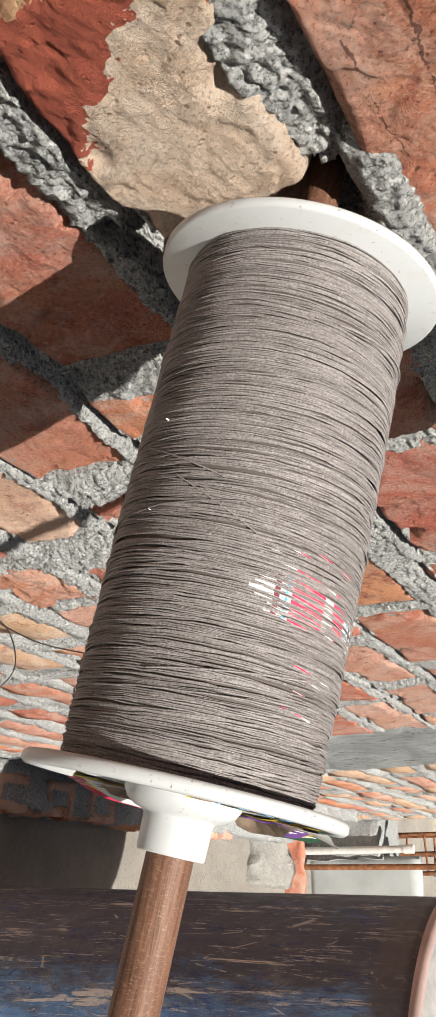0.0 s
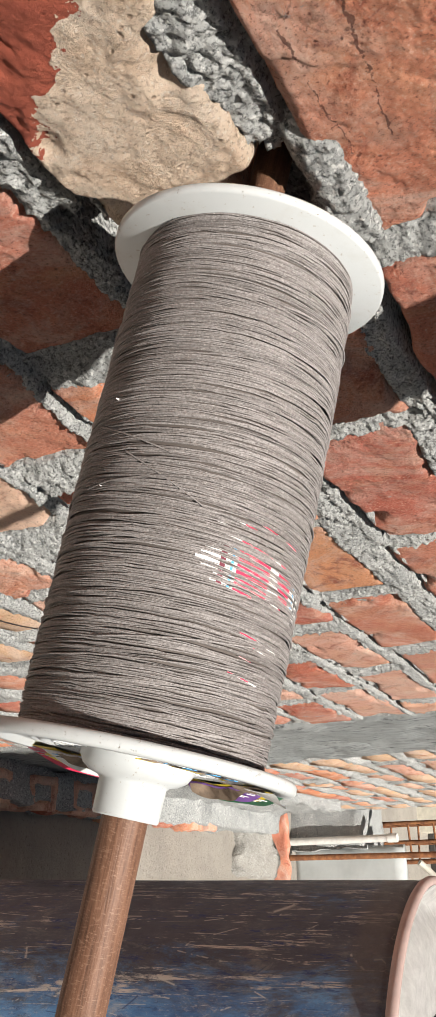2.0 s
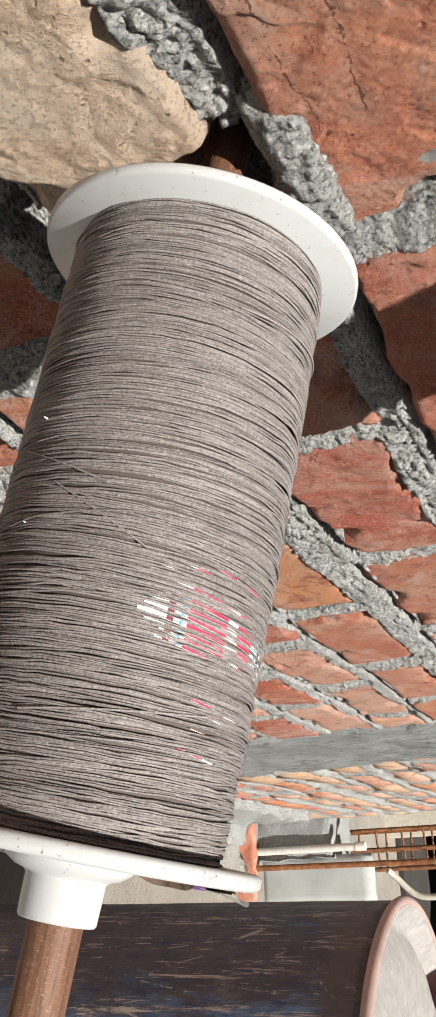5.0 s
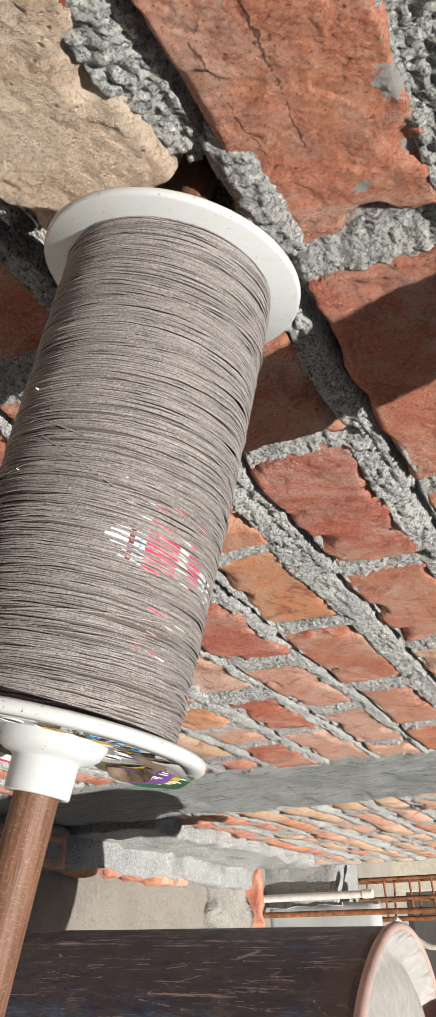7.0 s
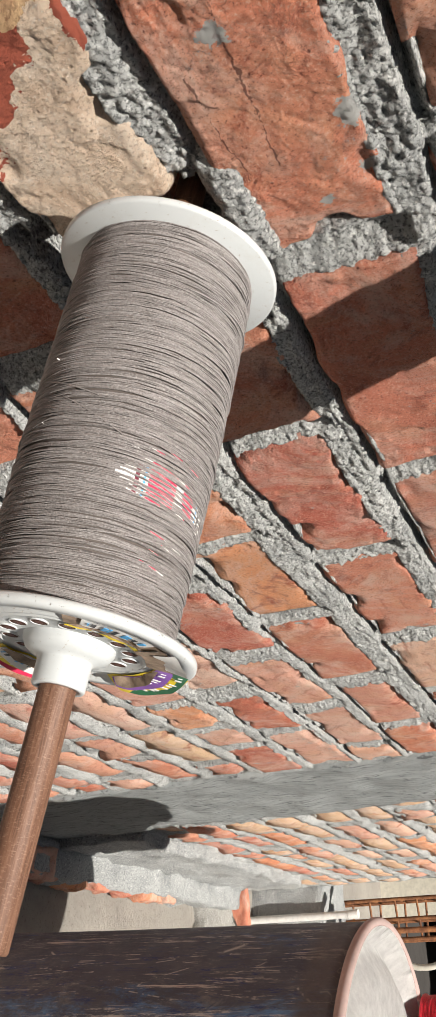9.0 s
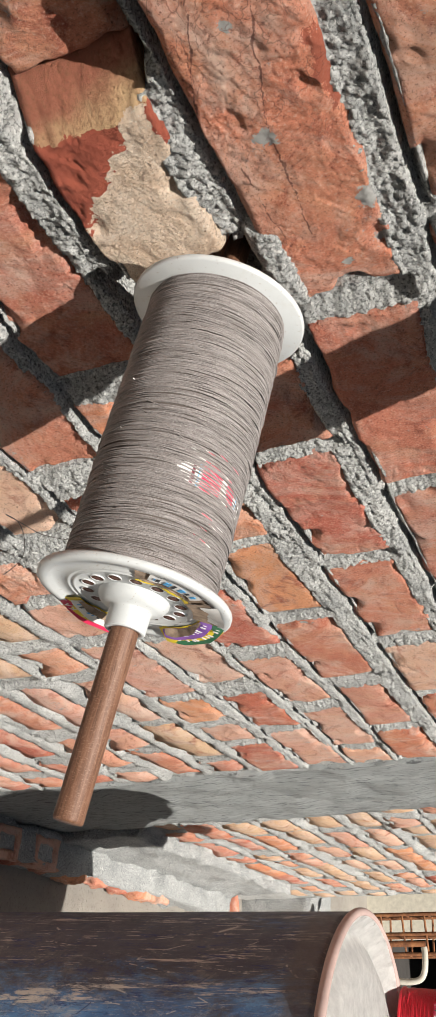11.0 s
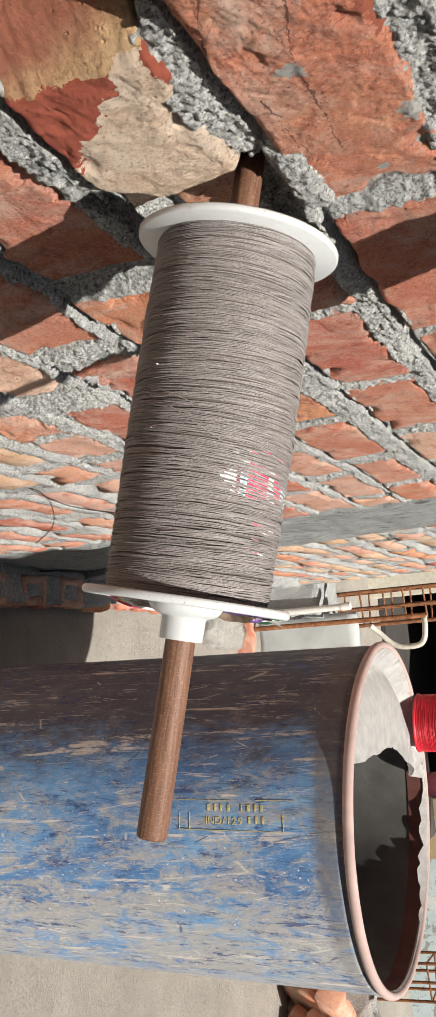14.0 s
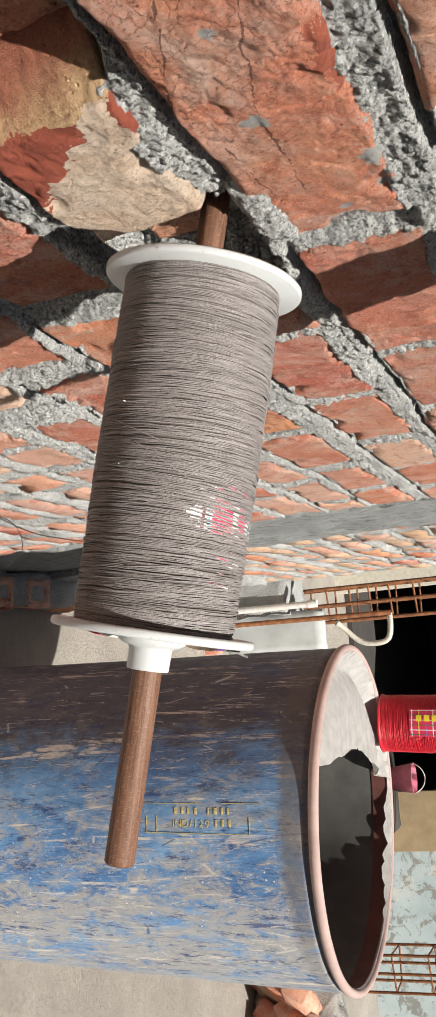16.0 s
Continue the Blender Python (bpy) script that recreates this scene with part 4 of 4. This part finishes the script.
    rows = ((0.1680, 0.1697, 51, -9), (0.1702, 0.1722, 53, -13), (0.1727, 0.1742, 53, -14), (0.1747, 0.1768, 55, -15), (0.1773, 0.1783, 52, -12), (0.1788, 0.1800, 46, 6), (0.1810, 0.1823, 47, 26),
            (0.1646, 0.1655, 44, 8), (0.1618, 0.1624, 50, 22), (0.1588, 0.1596, 42, 9), (0.1560, 0.1568, 38, 2), (0.1934, 0.1944, 28, 2), (0.1962, 0.1967, 20, 6), (0.2072, 0.2080, 30, 12), (0.2010, 0.2014, 26, 17))
    for z0, z1, a0, a1 in rows:
        z1 = z0 + 0.66 * (z1 - z0)
        slip(z0, z1, a0, a1, PAPER)
        main = 0.166 < z0 < 0.183
        for c0, c1, ink in ((44, 41.5, MAROON), (39, 37.8, CYAN), (36, 18, CRIMSON), (12, 1, CRIMSON), (-3, -4.4, CYAN), (-7, -9.5, BLACK)):
            c0, c1 = min(a0, c0), max(a1, c1)
            if ink is CRIMSON and c0 < 15:
                c0 = min(c0, 14 - (z0 - 0.168) * 600)
            if c0 > c1 + 0.6 and (main or ink in (CRIMSON, MAROON)):
                slip(z0 + 0.00008, z1 - 0.00008, c0, c1, ink, 0.00012)
    return root


spool = thread_spool((0, HOLE_Y, HOLE_Z), AXIS, label="white kite spool wound with grey-brown thread, stuck in a wall")
thread_spool((0, 0.363, 1.60), AXIS, label="kite spool of grey-brown thread stuck higher in the wall", torn=False)


# ---- the blue drum ----
RIM_AT, R_RIM = Vector((0.5561, 1.6067, 0.9762)), 0.3008
LEAN_X, LEAN_Y, TAPER = 0.0412, 0.0064, 0.016


def drum_ring(h, r, segs, lift=0.0, edge=None):
    """A ring of the drum, h below its rim; the rings lie level at the base and tip with the drum towards the rim."""
    a = np.linspace(0, 2 * np.pi, segs, endpoint=False)
    k = max(0.0, 1 - h / RIM_AT.z)
    c = np.array(RIM_AT) - np.array([LEAN_X, LEAN_Y, 1.0]) * h
    x, y = r * np.cos(a), r * np.sin(a)
    return np.stack([c[0] + x, c[1] + y, c[2] + lift - k * (LEAN_X * x + LEAN_Y * y)], 1)


def drum_shell(rows, segs=120, wobble=0.0):
    v = np.concatenate([drum_ring(h, r, segs) for h, r in rows])
    if wobble:
        v[:, :2] += wobble * np.stack([fbm(v, 5, 3, 5), fbm(v, 5, 3, 6)], 1)
    return v, grid_quads(len(rows), segs, True)


drum = thing("plastic_drum", "scuffed blue plastic drum standing with its lid broken open", "drum")
profile = [(h, R_RIM - 0.006 - TAPER * h) for h in np.linspace(0.03, 0.962, 24)]
profile = [(0.012, R_RIM - 0.010), (0.022, R_RIM - 0.0105), (0.024, R_RIM - 0.0075)] + profile + [(0.9745, R_RIM - 0.03), (0.9762, 0.001)]
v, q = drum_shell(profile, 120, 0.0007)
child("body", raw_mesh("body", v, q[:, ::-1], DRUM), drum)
v, q = drum_shell([(h, R_RIM - 0.012 - TAPER * h) for h in (0.004, 0.05, 0.3, 0.6, 0.94)] + [(0.945, 0.001)], 96)
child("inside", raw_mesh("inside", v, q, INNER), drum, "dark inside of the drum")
v, q = drum_shell([(h, R_RIM - 0.0135 - TAPER * h) for h in (0.006, 0.02, 0.04)], 96)
child("inner_band", raw_mesh("inner_band", v, q, BROWN), drum, "red-brown band inside the rim")
rows = [(0.008 - 0.0085 * math.sin(t), R_RIM - 0.0072 + 0.0072 * math.cos(t)) for t in np.linspace(-1.2, math.pi + 0.6, 12)]
v, q = drum_shell(rows, 140, 0.001)
child("rim", raw_mesh("rim", v, q[:, ::-1], RIM), drum, "bleached pinkish rim bead")


def lid_piece(low, high, inner, seed, n=70, m=9):
    """A torn remnant of the lid between two angles; inner(a) is where it is torn off."""
    rng = random.Random(seed)
    rows = []
    for i in range(n):
        a = radians(low + (high - low) * i / (n - 1))
        r1 = R_RIM - 0.012
        r0 = max(0.01, min(r1 - 0.004, inner(a) + rng.uniform(-0.0015, 0.0015)))
        for j in range(m):
            r = r1 + (r0 - r1) * j / (m - 1)
            x, y = r * math.cos(a), r * math.sin(a)
            dip = 0.002 + 0.030 * min(1.0, (r1 - r) / 0.022) - 0.026 * min(1.0, max(0.0, (r1 - r - 0.022) / 0.05))
            rows.append((RIM_AT.x + x, RIM_AT.y + y, RIM_AT.z - dip - LEAN_X * x - LEAN_Y * y))
    bm = bmesh.new()
    vs = [bm.verts.new(p) for p in rows]
    for a, b, c, d in grid_quads(n, m):
        bm.faces.new((vs[a], vs[b], vs[c], vs[d]))
    bmesh.ops.solidify(bm, geom=bm.faces[:], thickness=0.003)
    return bm


def torn_chord(a):
    # the lid is torn off along a line across the drum that turns outward on the far side
    for r in np.linspace(0.02, 0.295, 900):
        x, y = r * math.cos(a), r * math.sin(a)
        if x < -0.112 + 0.36 * max(0.0, y - 0.03) + 0.002 * math.sin(y * 60):
            return r
    return 0.30


part("lid", lid_piece(92, 246, torn_chord, 2), LID, drum, "torn whitened lid remnant", True)
part("lid", lid_piece(-75, 92, lambda a: R_RIM - 0.015 - (max(0.0, math.sin((a - 0.6) * 3.0)) if a > 0.6 else 0.0) * (0.006 * abs(math.sin(a * 8)) + 0.006 * abs(math.sin(a * 21))), 4), LID, drum, "jagged strip of broken lid", True)

# stencilled marking on the drum: one readable code and unreadable rows
def on_drum(angle, height, lift=0.0007):
    """A pose on the drum's side: z outward, x up the drum."""
    a = radians(angle)
    h = RIM_AT.z - height
    r = R_RIM - 0.006 - TAPER * h + lift
    out = Vector((math.cos(a), math.sin(a), 0))
    up = Vector((LEAN_X, LEAN_Y, 1)).normalized()
    y = out.cross(up).normalized()
    x = y.cross(out).normalized()
    m = Matrix((x, y, out)).transposed().to_4x4()
    m.translation = Vector((RIM_AT.x - LEAN_X * h + r * out.x, RIM_AT.y - LEAN_Y * h + r * out.y, height))
    return m


for i, ch in enumerate("IND/129"):
    child("stencil_letter", lettering(ch, 0.016, STENCIL, 0.0002), drum, "faded yellow stencilled letter", on_drum(-96.2, 0.738 + (0.0, 0.0085, 0.0205, 0.0300, 0.0385, 0.0480, 0.0585)[i]))
for i in range(9):
    if i != 4:
        part("stencil_mark", box((-0.0024 + 0.001 * (i % 2), -0.0050, -0.0003), (0.0026 - 0.001 * (i % 3), 0.0050, 0.0003)), STENCIL, drum, m=on_drum(-100.2, 0.742 + i * 0.0115))
for i in range(3):
    part("stencil_mark", box((-0.0018, -0.0052, -0.0003), (0.0018, 0.0052, 0.0003)), STENCIL, drum, m=on_drum(-96.6, 0.812 + i * 0.0115))
for angle, middle, reach in ((-93.4, 0.776, 0.176), (-102.4, 0.735, 0.090), (-102.6, 0.855, 0.066)):
    part("stencil_line", box((-reach / 2, -0.0004, -0.0003), (reach / 2, 0.0004, 0.0003)), STENCIL, drum, m=on_drum(angle, middle))
for height in (0.690, 0.708, 0.868):
    for angle in (-94.6, -97.2):
        part("stencil_line", box((-0.0004, -0.0065, -0.0003), (0.0004, 0.0065, 0.0003)), STENCIL, drum, m=on_drum(angle, height))


# ---- the red spool on the drum ----
red = thing("red_thread_spool", "crimson thread spool with a printed label, standing on the drum lid", "thread spool", pose(0.421, 1.850, 0.981, 0, 4, 0))
v, q = winding(0.006, 0.190, 0.0570, 200, 8, 0.0006, 48)
tagged(child("thread_winding", raw_mesh("thread_winding", v, q, REDTHREAD), red), kind="stuff")
v, q = lathe([(0.001, 0.0), (0.0578, 0.0), (0.0583, 0.002), (0.0578, 0.004), (0.0556, 0.0055), (0.0556, 0.191), (0.060, 0.192), (0.061, 0.195), (0.060, 0.197), (0.001, 0.197)], 64)
child("bobbin", raw_mesh("bobbin", v, q, REDTHREAD), red)


def wrap(r, a0, a1, z0, z1, n=10):
    a = np.radians(np.linspace(a0, a1, n))
    v = np.concatenate([np.stack([r * np.cos(a), r * np.sin(a), np.full(n, z)], 1) for z in (z0, z1)])
    return v, grid_quads(2, n)


v, q = wrap(0.0582, -125, -70, 0.064, 0.157)
child("label", raw_mesh("label", v, q, CRIMSON), red, "crimson label with a woven check pattern")
for i in range(7):
    z = 0.068 + i * 0.0138
    v, q = wrap(0.0585, -124, -71, z, z + 0.0018)
    child("label_line", raw_mesh("label_line", v, q, (PAPER, YELLOW, VIOLET)[i % 3]), red)
for i in range(6):
    a = -122 + i * 9.4
    v, q = wrap(0.0587, a, a + 1.4, 0.065, 0.156, 3)
    child("label_line", raw_mesh("label_line", v, q, (PAPER, GREEN)[i % 2]), red)
for i in range(5):
    v, q = wrap(0.0589, -112, -100, 0.077 + i * 0.0155, 0.088 + i * 0.0155, 4)
    child("label_mark", raw_mesh("label_mark", v, q, YELLOW), red, "yellow printed mark")


# ---- what stands beyond the wall ----
plinth_top = tagged(new("plinth", uneven_block("plinth", (-0.02, 2.10, 0.02), (0.024, 3.25, 0.30), CEMENT, 0.018, 0.013, 6)), "rough grey plaster left along the foot of the wall", "plaster", kind="structure")
kerb = tagged(new("kerb", uneven_block("kerb", (0.01, 1.15, -0.02), (0.085, 3.25, 0.085), CEMENT, 0.018, 0.013, 16)), "low broken cement kerb with bricks showing", "kerb", kind="structure")
step_1 = tagged(new("step_1", uneven_block("step_1", (0.0, 3.37, -0.02), (0.26, 3.395, 0.06), DEEP, 0.012, 0.008, 26)), "low red brick step at the wall end", "step", kind="structure")
pier = tagged(new("pier", uneven_block("pier", (-0.23, 3.585, -0.02), (0.13, 3.86, 0.27), CEMENT, 0.03, 0.010, 36)), "whitewashed stub of a pier", "pier", kind="structure")
slab = tagged(new("white_panel", uneven_block("white_panel", (0.12, 3.62, -0.02), (0.285, 3.66, 0.405), CHALK, 0.04, 0.003, 46)), "bluish white plastered panel standing on the floor", "panel", kind="structure")


heap = tagged(new("mortar_lump", uneven_block("mortar_lump", (0.05, 3.05, -0.02), (0.22, 3.32, 0.035), PLASTER, 0.02, 0.022, 76)), "small lump of spilled pale mortar on the floor", "mortar lump")


def rebar_cage(label, x, y, wide, top, low, ties):
    root = thing("rebar_cage", label, "rebar cage", pose(x, y, low), "rebar cages")
    w = wide / 2
    for sx, sy in ((-w, -w), (w, -w), (w, w), (-w, w), (0, -w), (0, w)):
        child("bar", tube([(sx, sy, 0), (sx + 0.003, sy, top)], 0.007, RUST, "bar", sides=2), root)
    for i in range(ties):
        z = 0.06 + i * (top - 0.1) / ties + 0.012 * math.sin(i * 5)
        child("tie", tube([(-w, -w, z), (w, -w, z + 0.008), (w, w, z), (-w, w, z + 0.006), (-w, -w, z)], 0.0042, RUST, "tie", sides=2, bent=True), root)
    return root


rebar_cage("rusty steel cage of a column rising beside the wall end", 0.10, 3.98, 0.14, 2.2, 0.0, 22)
rebar_cage("rusty steel cage of a column before the blue wall", 1.75, 4.5, 0.16, 2.2, 0.0, 14)
pipe = thing("pvc_pipe", "white pvc pipe stub standing by the steel cage", "pipe", pose(0.10, 3.56, 0))
child("pipe_body", tube([(0, 0, 0), (0, 0, 0.40)], 0.013, PVC, "pipe_body"), pipe)
child("pipe_collar", tube([(0, 0, 0.37), (0, 0, 0.405)], 0.0155, PVC, "pipe_collar"), pipe)
bar = tagged(new("steel_bar", tube([(0.155, 3.55, 0.0), (0.160, 3.60, 0.68)], 0.010, RUST, "steel_bar")), "rusty orange steel bar leaning by the panel", "steel bar")
hose = tagged(new("hose", tube([(0.18, 3.70, 0.44), (0.20, 3.72, 0.46), (0.27, 3.74, 0.52), (0.275, 3.74, 0.60), (0.26, 3.74, 0.64), (0.19, 3.74, 0.65), (0.16, 3.75, 0.645)], 0.011, HOSE, "hose")), "dusty white hose bent between panel and steel cage", "hose")

# the building behind: a dark room, a blue-washed wall
wall_3 = thing("wall_3", "pale blue limewashed wall with peeling patches", "wall", kind="structure")
part("wall_panel", box((1.38, 5.5, -0.02), (6.0, 5.7, 3.0)), BLUEWASH, wall_3)
part("lintel", box((-2.5, 5.5, 2.1), (1.38, 5.7, 3.0)), BLUEWASH, wall_3)
part("wall_panel", box((-2.5, 5.5, -0.02), (-0.02, 5.7, 2.1)), CREAM, wall_3, "cream painted wall beside the doorway")
# room surfaces are coloured near black to deepen the shade indoors
room = thing("wall_4", "dark unlit room behind the doorway", "wall", kind="structure")
part("back_wall", box((-2.5, 8.5, 0), (3.5, 8.7, 3.0)), UNLIT_DARK, room)
part("side_wall", box((-2.5, 5.7, 0), (-2.3, 8.5, 3.0)), UNLIT_DARK, room)
part("side_wall", box((3.3, 5.7, 0), (3.5, 8.5, 3.0)), UNLIT_DARK, room)
part("ceiling", box((-2.5, 5.5, 3.0), (6.0, 8.7, 3.15)), UNLIT_DARK, room)
part("room_floor", box((-2.3, 5.7, 0.004), (3.3, 8.5, 0.03)), UNLIT_DARK, room)
board = tagged(new("plywood_board", None), "tan plywood board leaning in the doorway", "board")
part("sheet", box((1.10, 5.36, 0), (1.42, 5.385, 1.2), 0.003), BOARD, board)
bucket = thing("bucket", "small pink plastic bucket on a ledge", "bucket", pose(0.98, 5.0, 0.30))
v, q = lathe([(0.001, 0.0), (0.055, 0.0), (0.075, 0.13), (0.079, 0.135), (0.073, 0.135), (0.053, 0.006)], 40)
child("pail", raw_mesh("pail", v, q, PINK), bucket)
child("bail", tube([(-0.075, 0, 0.13), (-0.06, 0, 0.17), (0, 0, 0.195), (0.06, 0, 0.17), (0.075, 0, 0.13)], 0.003, PVC, "bail"), bucket)
# the ledge takes the same darkened colour as the room
ledge = tagged(new("ledge", uneven_block("ledge", (0.75, 4.85, -0.02), (1.25, 5.2, 0.30), UNLIT_DARK, 0.08, 0.004, 56)), "dark low cement ledge before the doorway", "ledge", kind="structure")


# loose end of thread that hangs from the spool
thread_end = tagged(new("loose_thread", tube([(0.172, 0.338, 1.137), (0.166, 0.336, 1.110), (0.160, 0.322, 1.100), (0.150, 0.320, 1.084), (0.156, 0.326, 1.096), (0.168, 0.338, 1.094), (0.176, 0.345, 1.086), (0.182, 0.345, 1.074)], 0.00028, THREAD, "loose_thread", sides=1)), "loose brown thread end curling off the spool", "thread")

# a broken low wall and bricks beside the drum
stub = tagged(new("wall_5", uneven_block("wall_5", (1.22, 3.78, -0.02), (2.9, 3.95, 0.26), PLASTER, 0.04, 0.030, 66)), "broken whitewashed low wall", "wall", kind="structure")
rng = random.Random(12)
for i in range(34):
    me = brick_mesh(0.20, 0.075, 0.10, 0.02, 700 + i, 0.003, 0.008, None, RED if i % 4 else PALE)
    ob = new("brick", me)
    ob.matrix_basis = pose(1.18 + (i % 9) * 0.125, 3.62 - 0.06 * (i // 9), 0.05 + 0.075 * (i // 9), rng.uniform(-12, 12), rng.uniform(-70, -40), rng.uniform(-60, -20))
    tagged(ob, "loose red brick in a heap by the low wall", "brick", "bricks in the heap")

def frogged(y, z, x):
    """A brick's bed face with its moulded hollow."""
    well = np.clip((0.036 - np.abs(y)) / 0.006, 0, 1) * np.clip((0.020 - np.abs(z)) / 0.006, 0, 1)
    return x - 0.014 * well, y, z


for i in range(5):
    me = brick_mesh(0.108, 0.074, 0.05, 0.005, 850 + i, 0.003, 0.006, frogged)
    child("brick", me, kerb, m=pose(0.062, 1.36 + i * 0.165 + 0.01 * math.sin(i * 5), 0.089, 0, -84, 4 * math.sin(i * 3)))

# brick ends that show along the kerb
for i in range(11):
    y = 1.40 + i * 0.137
    me = brick_mesh(0.085 + 0.02 * math.sin(i * 2.3), 0.056, 0.05, 0.007, 800 + i, 0.006, 0.009)
    child("brick", me, kerb, m=pose(0.098, y, 0.040 + 0.004 * math.sin(i * 3), 0, 0, 2 * math.sin(i * 7)))

# ---- bricks, laid last ----
def cracked(y, z, x):
    """The big brick beside the stick: a crumbled near end."""
    p = np.stack([y * 0 + 4, y, z], 1)
    near_end = np.clip((0.02 - y) / 0.06, 0, 1)
    x = x + 0.0006 * fbm(p, 60, 5, 63) * near_end
    # it flakes in thin steps there
    level = fbm(p * np.array([1, 0.7, 1.3]), 13, 4, 67) * 5
    x = x + 0.0006 * (np.floor(level) + np.clip((level % 1) * 5, 0, 1) - level) * near_end
    return x, y, z


def snapped(y, z, x):
    """The tan half brick: sloping near edge and a slanted broken end."""
    x = x - 1.1 * np.clip(-0.046 - 0.03 * z - y, 0, 1)
    p = np.stack([y * 0 + 9, y, z], 1)
    x = x + 0.0005 * fbm(p @ np.array([[1, 0, 0], [0, 0.8, -0.6], [0, 0.6, 0.8]]), 60, 6, 91, 0.66)
    y = y + np.clip((y + 0.04) / 0.115, 0, 1) * (-0.10 * (z + 0.0) - 0.002)
    return x, y, z


def place_bricks(wall, rows, seed, fine_y, fine_z):
    rng = random.Random(seed)
    stock = [brick_mesh(0.23, BRICK_HIGH, 0.04, 0.024, 200 + i, 0.0026, 0.010) for i in range(9)]
    pale = [brick_mesh(0.23, BRICK_HIGH, 0.04, 0.024, 300 + i, 0.0026, 0.010, None, PALE) for i in range(3)]
    for n, (y0, y1, z0, z1, x, k) in enumerate(rows):
        long, high, mid = y1 - y0, z1 - z0, ((y0 + y1) / 2, (z0 + z1) / 2)
        tilt = (rng.uniform(-0.8, 0.8), rng.uniform(-1.5, 1.5), rng.uniform(-0.9, 0.9))
        if fine_y[0] < mid[0] < fine_y[1] and fine_z[0] < mid[1] < fine_z[1]:
            shape, material = None, PALE if rng.random() < 0.04 else RED
            if k == 0 and 0.38 < y0 < 0.40 or k == -1 and 0.42 < y0 < 0.43:
                material = DEEP
            deep = 0.05
            if k == 0 and 0.1 < y0 < 0.12:
                shape, material, x, tilt = cracked, CRACKED, 0.005, (0, 0, 1.0)
            elif k == -1 and 0.15 < y0 < 0.16:
                shape, material, x, tilt = snapped, TAN, 0.004, (0, 0, 0)
                high, mid = high + 0.004, (mid[0], mid[1] + 0.002)
            elif k == -1 and 0.31 < y0 < 0.32:
                x, z1 = -0.038, z1 - 0.028
                high, mid = z1 - z0, (mid[0], (z0 + z1) / 2)
            me = brick_mesh(long, high, deep, 0.0012 if shape else 0.0020 if mid[0] < 0.75 else 0.0045, 400 + n, 0.0013, 0.0045, shape, material)
            ob = child("brick", me, wall, m=pose(x, mid[0], mid[1], *tilt))
        else:
            me = rng.choice(pale if rng.random() < (0.13 if fine_y[0] < 5 else 0.30) else stock)
            ob = child("brick", me, wall, m=pose(x, mid[0], mid[1], *tilt))
            ob.scale = (1, long / 0.23, high / BRICK_HIGH)


place_bricks(wall_1, near_bricks, 21, (-0.1, 1.7), (0.78, 1.47))
place_bricks(wall_2, far_bricks, 22, (9, 9), (9, 9))
